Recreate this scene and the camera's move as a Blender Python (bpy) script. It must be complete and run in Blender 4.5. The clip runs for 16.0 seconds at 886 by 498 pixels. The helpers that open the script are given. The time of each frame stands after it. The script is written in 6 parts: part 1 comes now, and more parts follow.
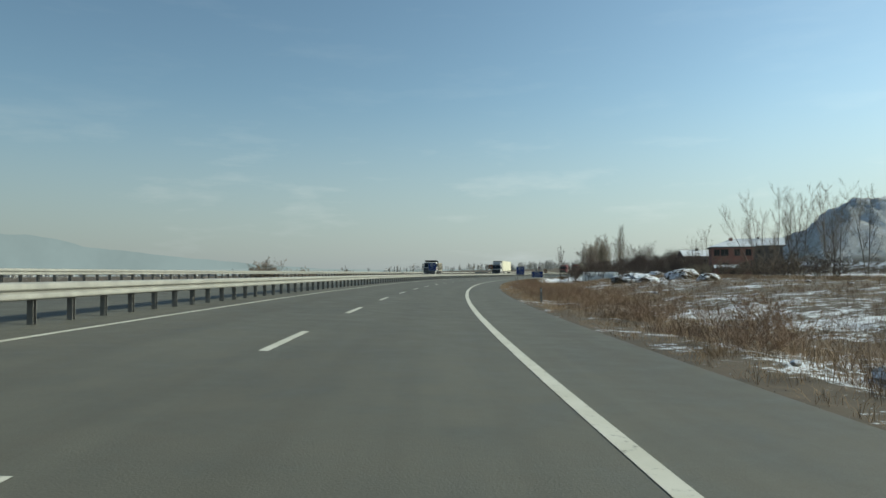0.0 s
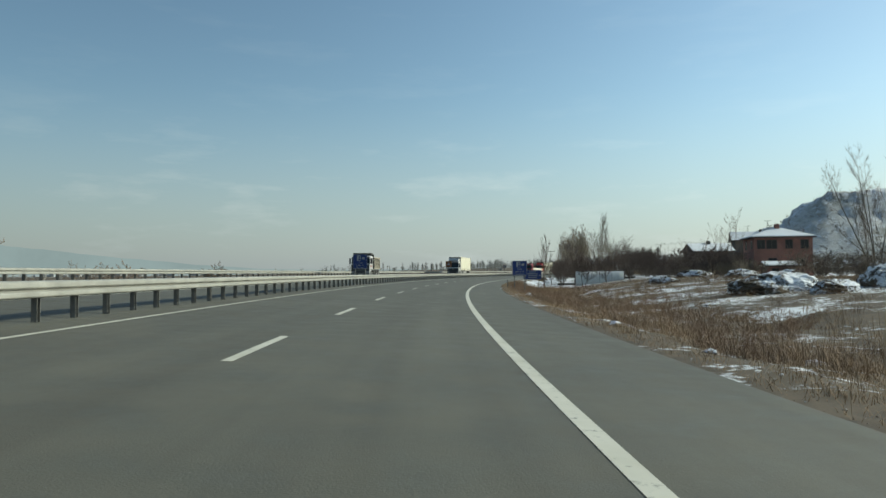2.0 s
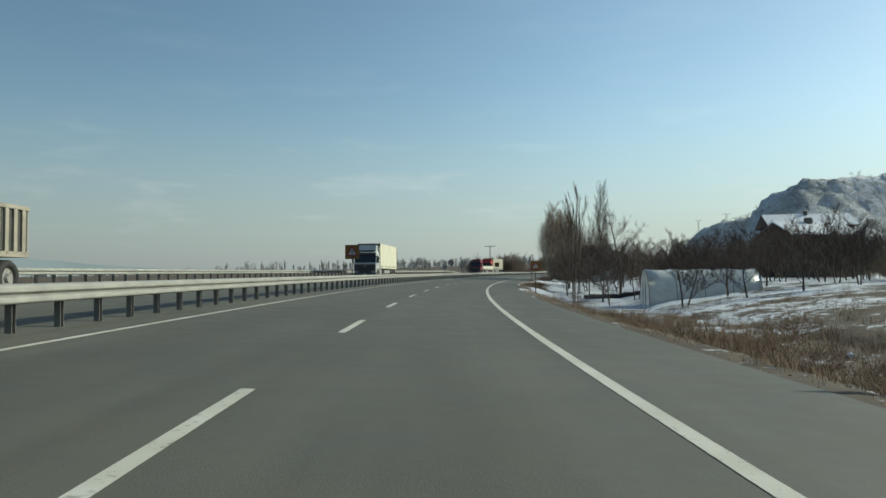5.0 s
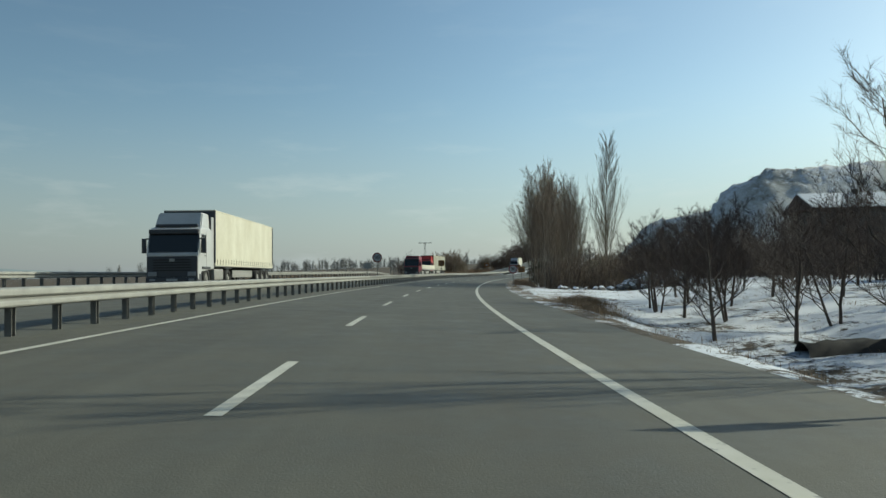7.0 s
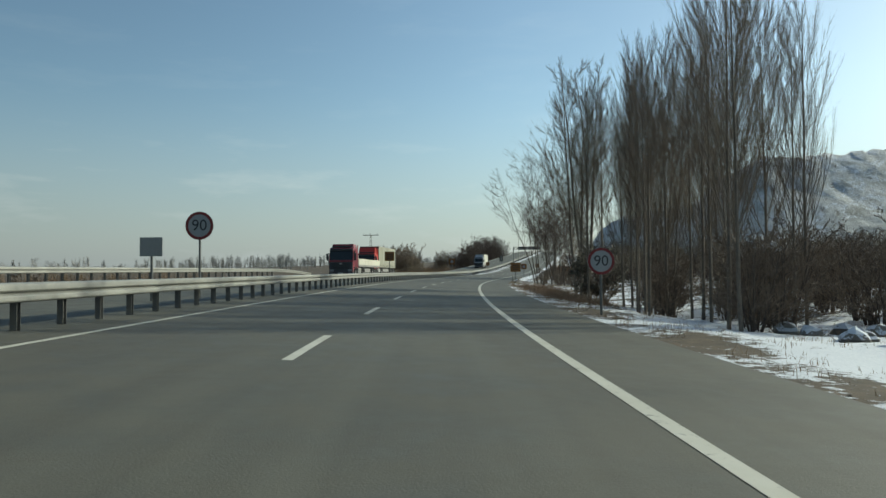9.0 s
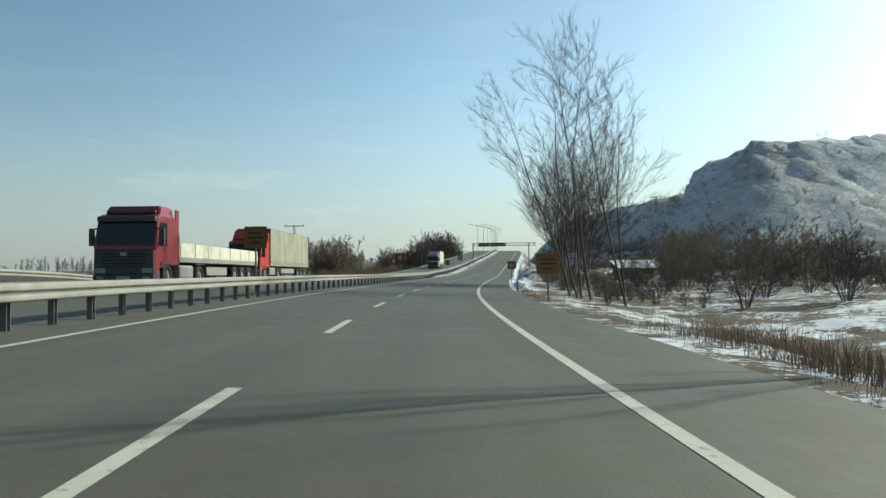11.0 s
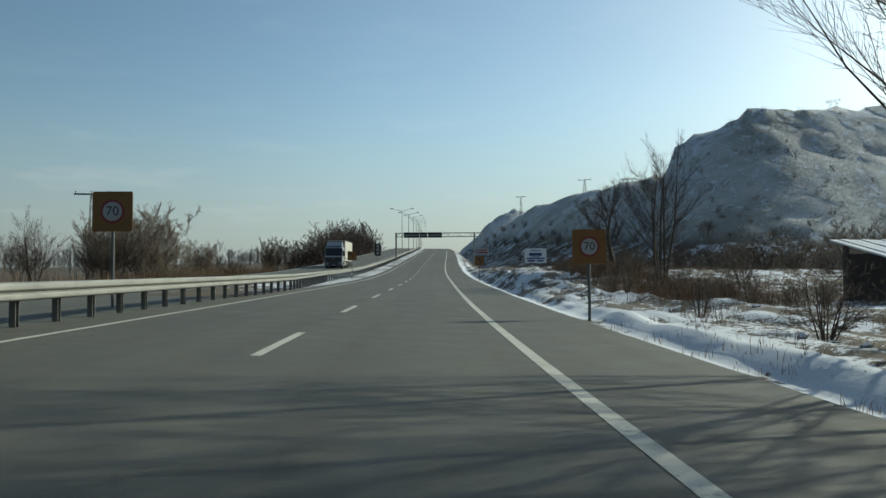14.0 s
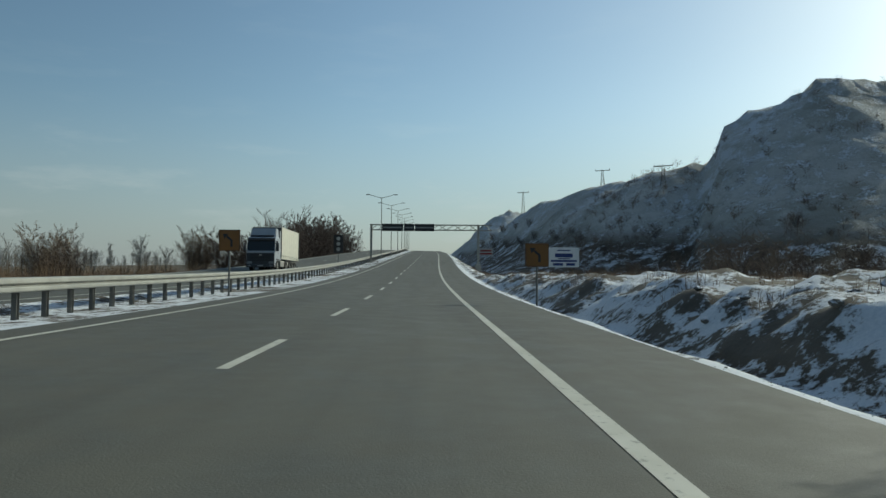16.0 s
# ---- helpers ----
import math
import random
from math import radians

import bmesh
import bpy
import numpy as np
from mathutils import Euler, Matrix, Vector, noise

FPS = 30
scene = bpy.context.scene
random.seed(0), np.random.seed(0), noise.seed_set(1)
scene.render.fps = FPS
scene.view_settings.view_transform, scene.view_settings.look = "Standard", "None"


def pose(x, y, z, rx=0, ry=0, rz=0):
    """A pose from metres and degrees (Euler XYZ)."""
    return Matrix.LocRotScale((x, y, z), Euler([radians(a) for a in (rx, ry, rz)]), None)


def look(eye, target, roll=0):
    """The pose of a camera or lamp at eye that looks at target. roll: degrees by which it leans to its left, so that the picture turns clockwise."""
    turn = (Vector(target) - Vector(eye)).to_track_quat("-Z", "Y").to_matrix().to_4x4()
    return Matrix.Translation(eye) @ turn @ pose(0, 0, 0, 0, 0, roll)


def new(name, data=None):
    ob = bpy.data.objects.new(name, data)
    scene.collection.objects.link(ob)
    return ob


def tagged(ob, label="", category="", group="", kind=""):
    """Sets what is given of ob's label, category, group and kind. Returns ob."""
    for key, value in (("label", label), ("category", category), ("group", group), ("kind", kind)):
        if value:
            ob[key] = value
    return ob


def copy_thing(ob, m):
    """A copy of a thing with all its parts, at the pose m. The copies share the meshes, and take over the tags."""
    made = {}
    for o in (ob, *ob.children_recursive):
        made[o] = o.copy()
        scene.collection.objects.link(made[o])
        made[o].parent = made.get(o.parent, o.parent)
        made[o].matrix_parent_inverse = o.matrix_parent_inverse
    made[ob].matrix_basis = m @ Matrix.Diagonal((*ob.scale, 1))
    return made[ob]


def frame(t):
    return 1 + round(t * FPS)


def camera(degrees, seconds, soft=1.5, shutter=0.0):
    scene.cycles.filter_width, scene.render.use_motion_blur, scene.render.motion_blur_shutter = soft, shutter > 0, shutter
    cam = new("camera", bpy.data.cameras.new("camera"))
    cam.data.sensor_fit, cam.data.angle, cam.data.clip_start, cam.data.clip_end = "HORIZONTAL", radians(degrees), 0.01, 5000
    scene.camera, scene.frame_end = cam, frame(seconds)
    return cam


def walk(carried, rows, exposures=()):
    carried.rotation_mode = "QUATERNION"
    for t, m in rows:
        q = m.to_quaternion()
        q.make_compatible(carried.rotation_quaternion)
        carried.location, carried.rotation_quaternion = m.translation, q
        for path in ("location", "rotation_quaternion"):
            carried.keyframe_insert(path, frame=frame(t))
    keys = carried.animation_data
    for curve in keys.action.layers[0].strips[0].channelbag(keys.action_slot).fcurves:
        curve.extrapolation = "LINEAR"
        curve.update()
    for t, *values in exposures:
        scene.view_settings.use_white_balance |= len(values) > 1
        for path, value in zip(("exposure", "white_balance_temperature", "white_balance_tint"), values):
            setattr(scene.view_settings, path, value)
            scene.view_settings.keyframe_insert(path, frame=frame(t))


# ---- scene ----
cam = camera(64.15, 16.0, 1.5, 0.0)
PATH = [
    (0, -1.425, -0.000, 1.188, 92.053, 0.275, -2.313),
    (0.5, -1.236, 11.220, 1.187, 92.065, 0.018, -3.551),
    (1, -0.743, 23.856, 1.193, 92.161, 0.278, -4.821),
    (1.5, -0.099, 35.105, 1.206, 91.942, 0.281, -5.874),
    (2, 0.938, 47.766, 1.225, 92.032, 0.332, -7.018),
    (2.5, 2.064, 58.997, 1.243, 91.947, 0.149, -7.881),
    (3, 3.517, 71.311, 1.265, 91.950, 0.541, -8.983),
    (3.5, 4.934, 82.305, 1.288, 91.843, 0.391, -9.931),
    (4, 6.787, 94.434, 1.311, 92.055, 0.426, -11.026),
    (4.2, 7.530, 99.082, 1.320, 92.061, 0.471, -11.425),
    (4.7, 9.670, 110.544, 1.337, 92.028, 0.430, -12.788),
    (5.2, 11.953, 121.831, 1.354, 91.976, 0.336, -14.395),
    (5.75, 14.679, 133.885, 1.375, 91.945, 0.229, -16.182),
    (6.3, 17.673, 145.388, 1.395, 91.942, 0.180, -17.697),
    (6.5, 18.687, 148.826, 1.399, 92.052, 0.340, -18.146),
    (7, 22.122, 159.824, 1.414, 92.058, 0.788, -19.530),
    (7.5, 25.265, 169.520, 1.432, 91.912, 0.401, -20.621),
    (8, 29.091, 180.320, 1.447, 91.891, 0.292, -21.630),
    (8.5, 32.544, 189.610, 1.459, 91.955, 0.440, -22.394),
    (9, 36.530, 200.021, 1.477, 91.962, 0.413, -23.556),
    (9.5, 40.289, 209.217, 1.498, 91.984, 0.246, -24.518),
    (10, 44.693, 219.309, 1.526, 92.151, 0.447, -25.747),
    (10.2, 46.393, 223.139, 1.540, 91.997, 0.474, -26.212),
    (10.7, 50.752, 232.521, 1.578, 92.032, 0.468, -27.252),
    (11.2, 55.175, 241.601, 1.616, 91.998, 0.455, -28.399),
    (11.75, 60.106, 251.251, 1.652, 91.958, 0.441, -29.752),
    (12.3, 65.100, 260.556, 1.682, 91.926, 0.434, -31.063),
    (12.5, 66.674, 263.379, 1.690, 91.987, 0.297, -31.538),
    (13, 71.676, 271.852, 1.708, 91.965, 0.437, -32.490),
    (13.5, 76.674, 280.132, 1.740, 91.945, 0.438, -33.570),
    (14, 81.832, 288.330, 1.785, 92.101, 0.334, -34.532),
    (14.5, 87.018, 296.297, 1.844, 92.336, 0.006, -35.347),
    (15, 92.220, 304.091, 1.915, 92.506, -0.063, -35.603),
    (15.5, 97.445, 311.879, 2.001, 92.530, -0.169, -35.639),
    (16, 102.584, 319.487, 2.100, 92.530, -0.380, -35.508),
]
EXPOSURES = [(0.0, 0.2, 6420, -7), (2.5, 0.2, 6420, -7), (3.0, 0.1, 6420, -7), (4.0, 0.1, 6420, -7), (6.5, 0.0, 6400, -7), (8.5, -0.04, 6400, -7), (9.0, 0.02, 6420, -7), (9.5, 0.42, 6600, -7), (10.2, 0.34, 6500, -7), (11.2, 0.22, 6450, -7), (12.5, -0.08, 6380, -7), (13.0, -0.15, 6360, -7), (14.0, -0.17, 6320, -7), (14.5, -0.28, 6250, -7), (16.0, -0.36, 6250, -7)]
walk(cam, [(t, pose(*v)) for t, *v in PATH], EXPOSURES)

# ---- light ----
SUN_AZ, SUN_EL = 90.0, 28.0     # clockwise from +y, above the horizon
world = bpy.data.worlds.new("winter_sky")
scene.world = world
world.use_nodes = True
wn, wl = world.node_tree.nodes, world.node_tree.links
wn.clear()
sky = wn.new("ShaderNodeTexSky")
sky.sky_type = 'NISHITA'
sky.sun_disc = False
sky.sun_elevation = radians(SUN_EL)
sky.sun_rotation = radians(SUN_AZ)
sky.altitude = 900
sky.air_density = 1.15
sky.dust_density = 2.7
sky.ozone_density = 1.6
bg = wn.new("ShaderNodeBackground")
bg.inputs["Strength"].default_value = 0.125
wout = wn.new("ShaderNodeOutputWorld")
# thin clouds low over the horizon
wtc = wn.new("ShaderNodeTexCoord")
wmap = wn.new("ShaderNodeMapping")
wmap.inputs["Scale"].default_value = (2.2, 2.2, 11.0)
wl.new(wtc.outputs["Generated"], wmap.inputs["Vector"])
wno = wn.new("ShaderNodeTexNoise")
wno.inputs["Scale"].default_value = 2.4
wno.inputs["Detail"].default_value = 7.0
wno.inputs["Roughness"].default_value = 0.6
wl.new(wmap.outputs["Vector"], wno.inputs["Vector"])
wr = wn.new("ShaderNodeMapRange")
wr.inputs["From Min"].default_value, wr.inputs["From Max"].default_value = 0.53, 0.80
wr.inputs["To Min"].default_value, wr.inputs["To Max"].default_value = 0.0, 0.12
wl.new(wno.outputs["Fac"], wr.inputs["Value"])
wmix = wn.new("ShaderNodeMix")
wmix.data_type = 'RGBA'
wmix.inputs["B"].default_value = (7.2, 7.1, 7.1, 1)
wl.new(sky.outputs["Color"], wmix.inputs["A"])
# winter haze, thickest at the horizon all round
wsep = wn.new("ShaderNodeSeparateXYZ")
wl.new(wtc.outputs["Generated"], wsep.inputs["Vector"])
whz = wn.new("ShaderNodeMapRange")
whz.interpolation_type = 'SMOOTHSTEP'
whz.inputs["From Min"].default_value, whz.inputs["From Max"].default_value = -0.02, 0.26
whz.inputs["To Min"].default_value, whz.inputs["To Max"].default_value = 0.75, 0.0
wl.new(wsep.outputs["Z"], whz.inputs["Value"])
whaze = wn.new("ShaderNodeMix")
whaze.data_type = 'RGBA'
whaze.inputs["B"].default_value = (3.22, 3.36, 3.80, 1)
wlow = wn.new("ShaderNodeMapRange")
wlow.interpolation_type = 'SMOOTHSTEP'
wlow.inputs["From Min"].default_value, wlow.inputs["From Max"].default_value = 0.05, 0.24
wlow.inputs["To Min"].default_value, wlow.inputs["To Max"].default_value = 4.5, 0.45
wl.new(wsep.outputs["Z"], wlow.inputs["Value"])
wmul = wn.new("ShaderNodeMath")
wmul.operation = 'MULTIPLY'
wmul.use_clamp = True
wl.new(wr.outputs["Result"], wmul.inputs[0])
wl.new(wlow.outputs["Result"], wmul.inputs[1])
wl.new(wmul.outputs[0], wmix.inputs["Factor"])
wl.new(whz.outputs["Result"], whaze.inputs["Factor"])
wl.new(wmix.outputs["Result"], whaze.inputs["A"])
# the sky pales towards the sun
wsun = wn.new("ShaderNodeMapRange")
wsun.inputs["From Min"].default_value, wsun.inputs["From Max"].default_value = -0.5, 0.45
wsun.inputs["To Min"].default_value, wsun.inputs["To Max"].default_value = 0.72, 1.14
wl.new(wsep.outputs["X"], wsun.inputs["Value"])
wgain = wn.new("ShaderNodeVectorMath")
wgain.operation = 'SCALE'
wl.new(whaze.outputs["Result"], wgain.inputs[0])
wl.new(wsun.outputs["Result"], wgain.inputs["Scale"])
wl.new(wgain.outputs["Vector"], bg.inputs["Color"])
wl.new(bg.outputs["Background"], wout.inputs["Surface"])

sun = new("sun", bpy.data.lights.new("sun", 'SUN'))
sun.data.energy = 4.2
sun.data.angle = radians(0.6)
sun.data.color = (1.0, 0.93, 0.82)
to_sun = Vector((math.sin(radians(SUN_AZ)) * math.cos(radians(SUN_EL)),
                 math.cos(radians(SUN_AZ)) * math.cos(radians(SUN_EL)), math.sin(radians(SUN_EL))))
sun.matrix_world = look(to_sun * 300, (0, 0, 0))

# ---- the line of the road ----
# knots every 40 m from s = -40: bend to the right (1/km), slope and cross fall (%)
KNOT = np.arange(-40, 721, 40.0)
KAP = [1.807, 1.92, 1.81, 1.826, 1.839, 1.92, 1.927, 1.541, 2.308, 0.943, -0.357, 0.536, 0.16, -0.156, -0.332,
       -0.287, -0.042, 0.155, 0.1, 0.0]
SLP = [0.0, 0.0, 0.17, 0.151, 0.076, 0.203, 0.127, 0.408, 0.243, 0.846, 1.483, 4.3, 5.8, 5.5, 5.2,
       5.0, 4.6, 1.5, -0.5, -1.0]
SUPER = [4.2, 4.1, 4.05, 4.05, 4.08, 4.1, 4.12, 4.15, 4.18, 3.2, 2.3, 2.1, 2.0, 1.9, 1.8, 1.8, 1.7, 1.7, 1.7, 1.7]
LANE = 3.6
ST = np.arange(-200, 1001, 1.0)
I0 = 200
HEAD = np.cumsum(np.interp(ST, KNOT, KAP) * 1e-3)
HEAD -= HEAD[I0]
RX, RY = np.cumsum(np.sin(HEAD)), np.cumsum(np.cos(HEAD))
RZ = np.cumsum(np.interp(ST, KNOT, SLP, left=0, right=0) * 1e-2)
RX, RY, RZ = RX - RX[I0], RY - RY[I0], RZ - RZ[I0]
RE = np.interp(ST, KNOT, SUPER) * 1e-2


def lin(s, table):
    """Look up a road table, straight on past both ends."""
    return np.interp(s, ST, table)


def plan(s, u):
    """World x, y of the place s metres along the road and u metres to the left of its right edge line."""
    s = np.asarray(s, float)
    a, over = lin(s, HEAD), np.where(s > 1000, s - 1000, np.where(s < -200, s + 200, 0))
    return (lin(s, RX) + over * np.sin(a) - u * np.cos(a), lin(s, RY) + over * np.cos(a) + u * np.sin(a))


def deck(s, u):
    """Height of the road's plane."""
    return lin(s, RZ) + np.clip(u, -3, 21) * lin(s, RE)


def rail_u(s):
    """The near guard rail swings away where the median widens."""
    return np.interp(s, [0, 338, 360, 700], [8.2, 8.2, 10.0, 10.0])


HILL = [(330, 372, 52), (285, 372, 46), (257.5, 383, 43.5), (249, 391, 45), (244, 397, 40), (240, 405, 36), (238.5, 408, 34.5)]
HILL_LOW = [(262, 392, 27), (247, 402, 29.5), (241, 420, 29), (247, 441, 28.5), (258, 473, 28), (267, 506, 27.5), (273, 521, 25), (283, 546, 22), (291, 577, 16)]
HILL_FAR = [(398, 659, 47), (454, 743, 44.5), (532, 872, 42), (620, 1030, 38)]
HILL2 = [(330, 405, 46), (350, 392, 60), (400, 375, 74), (470, 355, 80)]


def ridge(x, y, line, width, power):
    best = np.zeros_like(x)
    for (x0, y0, h0), (x1, y1, h1) in zip(line[:-1], line[1:]):
        dx, dy = x1 - x0, y1 - y0
        k = np.clip(((x - x0) * dx + (y - y0) * dy) / (dx * dx + dy * dy), 0, 1)
        d = np.hypot(x - x0 - k * dx, y - y0 - k * dy)
        h = h0 + k * (h1 - h0)
        w = width * (0.55 + h / 80)
        best = np.maximum(best, h * np.clip(1 - d / w, 0, 1) ** power)
    return best


def wave(x, y, size, seed=0.0):
    """Cheap smooth noise from summed sines, about -1 to 1."""
    v, a = 0, 0
    rng = np.random.RandomState(int(seed * 7) + 3)
    for k in range(7):
        ang, ph, f = rng.rand() * 6.283, rng.rand() * 6.283, (0.6 + rng.rand() * 1.2) * 6.283 / size
        v = v + np.sin((x * np.cos(ang) + y * np.sin(ang)) * f + ph)
        a += 1
    return v / a * 1.6


def clod(x, y, size, seed=0):
    """Lumpy noise without a direction, -1 to 1."""
    table = np.random.RandomState(seed + 50).uniform(-1, 1, (64, 64))
    x, y = np.asarray(x) / size, np.asarray(y) / size
    i, j = np.floor(x).astype(int), np.floor(y).astype(int)
    a, b_ = x - i, y - j
    a, b_ = a * a * (3 - 2 * a), b_ * b_ * (3 - 2 * b_)
    i, j, i1, j1 = i % 64, j % 64, (i + 1) % 64, (j + 1) % 64
    return (table[i, j] * (1 - a) + table[i1, j] * a) * (1 - b_) + (table[i, j1] * (1 - a) + table[i1, j1] * a) * b_


def ground_z(s, u):
    """Height of the ground."""
    s, u = np.broadcast_arrays(np.asarray(s, float), np.asarray(u, float))
    x, y = plan(s, u)
    zc = lin(s, RZ)
    edge = deck(s, -2.35)
    # right of the road
    d = np.clip(-2.35 - u, 0, None)
    level = zc + np.interp(s, [-100, 40, 75, 100, 130, 150, 166, 178, 192, 206, 217, 225, 232, 262, 290, 316, 331, 338, 344, 350, 360, 372, 386, 400, 420, 443, 520],
                           [-.45, -.50, -.80, -1.0, -1.1, -1.25, -1.50, -1.35, -.55, -.30, -.28, -.55, -.75, -.85, -.55, -.25, -.05, .18, .60, .92, .84, .72, .50, .15, -1.2, -2.3, -5.0])
    k = np.clip((d - np.interp(s, [318, 346, 400, 430], [.2, .95, .95, 0])) / np.interp(s, [45, 80, 180, 200, 312, 346, 390, 443], [6.0, 3.4, 3.4, 6.0, 6.0, 1.75, 2.4, 7.0]), 0, 1)
    k = k * k * (3 - 2 * k)
    right = edge - 0.012 + (level - edge) * k
    ditch = np.interp(s, [285, 300, 320, 332, 410, 450], [0, .10, .10, .26, .24, .1]) * np.exp(-((d - np.interp(s, [318, 332], [.5, .85])) / np.interp(s, [318, 332], [.35, .40])) ** 2)
    ditch = ditch - np.interp(s, [288, 296, 318, 330], [0, .27, .24, 0]) * np.exp(-((d - 0.95) / 0.36) ** 2) * (1 + .3 * wave(x, y, 3.1, 18))
    rough = np.clip(d / 2.0, 0, 1) * (np.interp(s, [296, 318, 430, 460], [0, 1, 1, 0]) * np.clip(1.4 - d / 20, 0, 1) * (.10 * clod(x, y, 2.1, 15) + .13 * clod(x, y, .9, 16) + np.interp(s, [325, 332, 405, 410], [0, .13, .13, 0]) * clod(x, y, .42, 19) * np.clip((d - 1.3) / .6, 0, 1) * np.clip((7 - d) / 2, 0, 1)) + 0.10 * wave(x, y, 7, 1) + 0.06 * wave(x, y, 2.6, 2)
            + np.interp(s, [150, 165, 215, 230], [1, .3, .3, 1]) * 0.05 * wave(x, y, 1.3, 3))
    mounds = np.interp(s, [20, 40, 140, 150], [0, 1, 1, 0]) * np.clip((d - 8) / 8, 0, 1) * 0.45 * np.clip(wave(x, y, 16, 5), 0, 1)
    bank = np.interp(s, [318, 336, 372, 400], [0, 1, 1, 0]) * np.exp(-((d - 5.0) / 2.2) ** 2) * (0.06 + 0.24 * wave(x, y, 6, 6))
    right = right - ditch + rough + mounds + bank
    # left of the far carriageway
    e2 = deck(s, 20.4)
    dl = np.clip(u - 20.4, 0, None)
    kl = np.clip(dl / 7.0, 0, 1)
    field = np.interp(s, [0, 300, 420, 640, 900], [-.6, -.4, 1.5, 10, 11]) * np.interp(u, [20, 120, 600], [1, .8, 0]) - 0.5
    left = e2 - 0.03 + (field - e2) * kl * kl * (3 - 2 * kl) + np.clip(dl / 5, 0, 1) * 0.12 * wave(x, y, 9, 8)
    # under and between the carriageways
    mid = deck(s, u) - 0.02
    inset = np.min([np.abs(u - e) for e in (-2.35, 8.0, 11.8, 20.4)], axis=0)
    under = deck(s, u) - 0.014 - 0.28 * np.clip((inset - 0.05) / 1.5, 0, 1)
    z = np.where(u < -2.35, right, np.where(u > 20.4, left, under))
    med = (u > 8.0) & (u < 11.8)
    z = np.where(med, mid + 0.006 - 0.12 * np.sin(np.clip((u - 8.0) / 3.8, 0, 1) * math.pi) + 0.02 * wave(x, y, 1.7, 4), z)
    past = np.clip(((x - 238.5) * -0.52 + (y - 408) * 0.85 + 1.5 * wave(x, y, 14, 17) + 1.0) / 7.0, 0, 1)
    main = ridge(x, y, HILL, 62, 1.2) * (1 - past * past * (3 - 2 * past))
    hill = np.maximum(np.maximum(main, ridge(x, y, HILL_LOW, 62, 1.2)), ridge(x, y, HILL2, 120, 1.0))
    hill = np.maximum(hill, ridge(x, y, HILL_FAR, 80, 1.1))
    crag = hill * (0.03 * wave(x, y, 31, 11) + 0.025 * wave(x, y, 13, 12) + 0.022 * wave(x, y, 7, 13) + 0.014 * wave(x, y, 4, 14))
    drop = np.clip((d - 22) / 70, 0, 1)
    low = z * (1 - drop) + 0.6 * drop
    high = 0.6 + hill * 0.985 + crag * np.clip(hill / 10, 0, 1)
    z = np.where(u < -8, np.maximum(low, low + (high - low) * np.clip((d - 9) / np.interp(s, [390, 470], [14, 22]), 0, 1) ** 0.7), z)
    return z


def gz(s, u):
    return float(ground_z(s, u))


def at(s, u, z=0.0, turn=0.0, on="ground"):
    """Pose at a place of the plan: local y runs along the road, x to its right, z up."""
    x, y = plan(s, u)
    base = gz(s, u) if on == "ground" else float(deck(s, u))
    return pose(float(x), float(y), base + z, 0, 0, -math.degrees(float(lin(s, HEAD))) + turn)

# ---- materials ----
def material(name, rough=0.8, metal=0.0):
    m = bpy.data.materials.new(name)
    m.use_nodes = True
    nt = m.node_tree
    b = nt.nodes["Principled BSDF"]
    b.inputs["Roughness"].default_value = rough
    b.inputs["Metallic"].default_value = metal
    return m, nt, b


def grain(nt, scale, detail=6.0, rough=0.6, source="Object", stretch=None):
    tc = nt.nodes.new("ShaderNodeTexCoord")
    no = nt.nodes.new("ShaderNodeTexNoise")
    no.inputs["Scale"].default_value = scale
    no.inputs["Detail"].default_value = detail
    no.inputs["Roughness"].default_value = rough
    if stretch:
        mp = nt.nodes.new("ShaderNodeMapping")
        mp.inputs["Scale"].default_value = stretch
        nt.links.new(tc.outputs[source], mp.inputs["Vector"])
        nt.links.new(mp.outputs["Vector"], no.inputs["Vector"])
    else:
        nt.links.new(tc.outputs[source], no.inputs["Vector"])
    return no.outputs["Fac"]


def ramp(nt, fac, stops):
    r = nt.nodes.new("ShaderNodeValToRGB")
    el = r.color_ramp.elements
    while len(el) < len(stops):
        el.new(0.5)
    for e, (p, c) in zip(el, stops):
        e.position, e.color = p, (*c, 1)
    nt.links.new(fac, r.inputs["Fac"])
    return r.outputs["Color"]


def blend(nt, fac, a, b, kind='MIX'):
    mx = nt.nodes.new("ShaderNodeMix")
    mx.data_type, mx.blend_type = 'RGBA', kind
    for sock, v in ((mx.inputs["Factor"], fac), (mx.inputs["A"], a), (mx.inputs["B"], b)):
        if isinstance(v, (int, float)):
            sock.default_value = v
        elif isinstance(v, tuple):
            sock.default_value = (*v, 1)
        else:
            nt.links.new(v, sock)
    return mx.outputs["Result"]


def bump(nt, b, height, strength=0.3, dist=0.02):
    bp = nt.nodes.new("ShaderNodeBump")
    bp.inputs["Strength"].default_value = strength
    bp.inputs["Distance"].default_value = dist
    nt.links.new(height, bp.inputs["Height"])
    nt.links.new(bp.outputs["Normal"], b.inputs["Normal"])


def span(nt, fac, lo, hi, a=0.0, c=1.0):
    r = nt.nodes.new("ShaderNodeMapRange")
    r.inputs["From Min"].default_value, r.inputs["From Max"].default_value = lo, hi
    r.inputs["To Min"].default_value, r.inputs["To Max"].default_value = a, c
    nt.links.new(fac, r.inputs["Value"])
    return r.outputs["Result"]


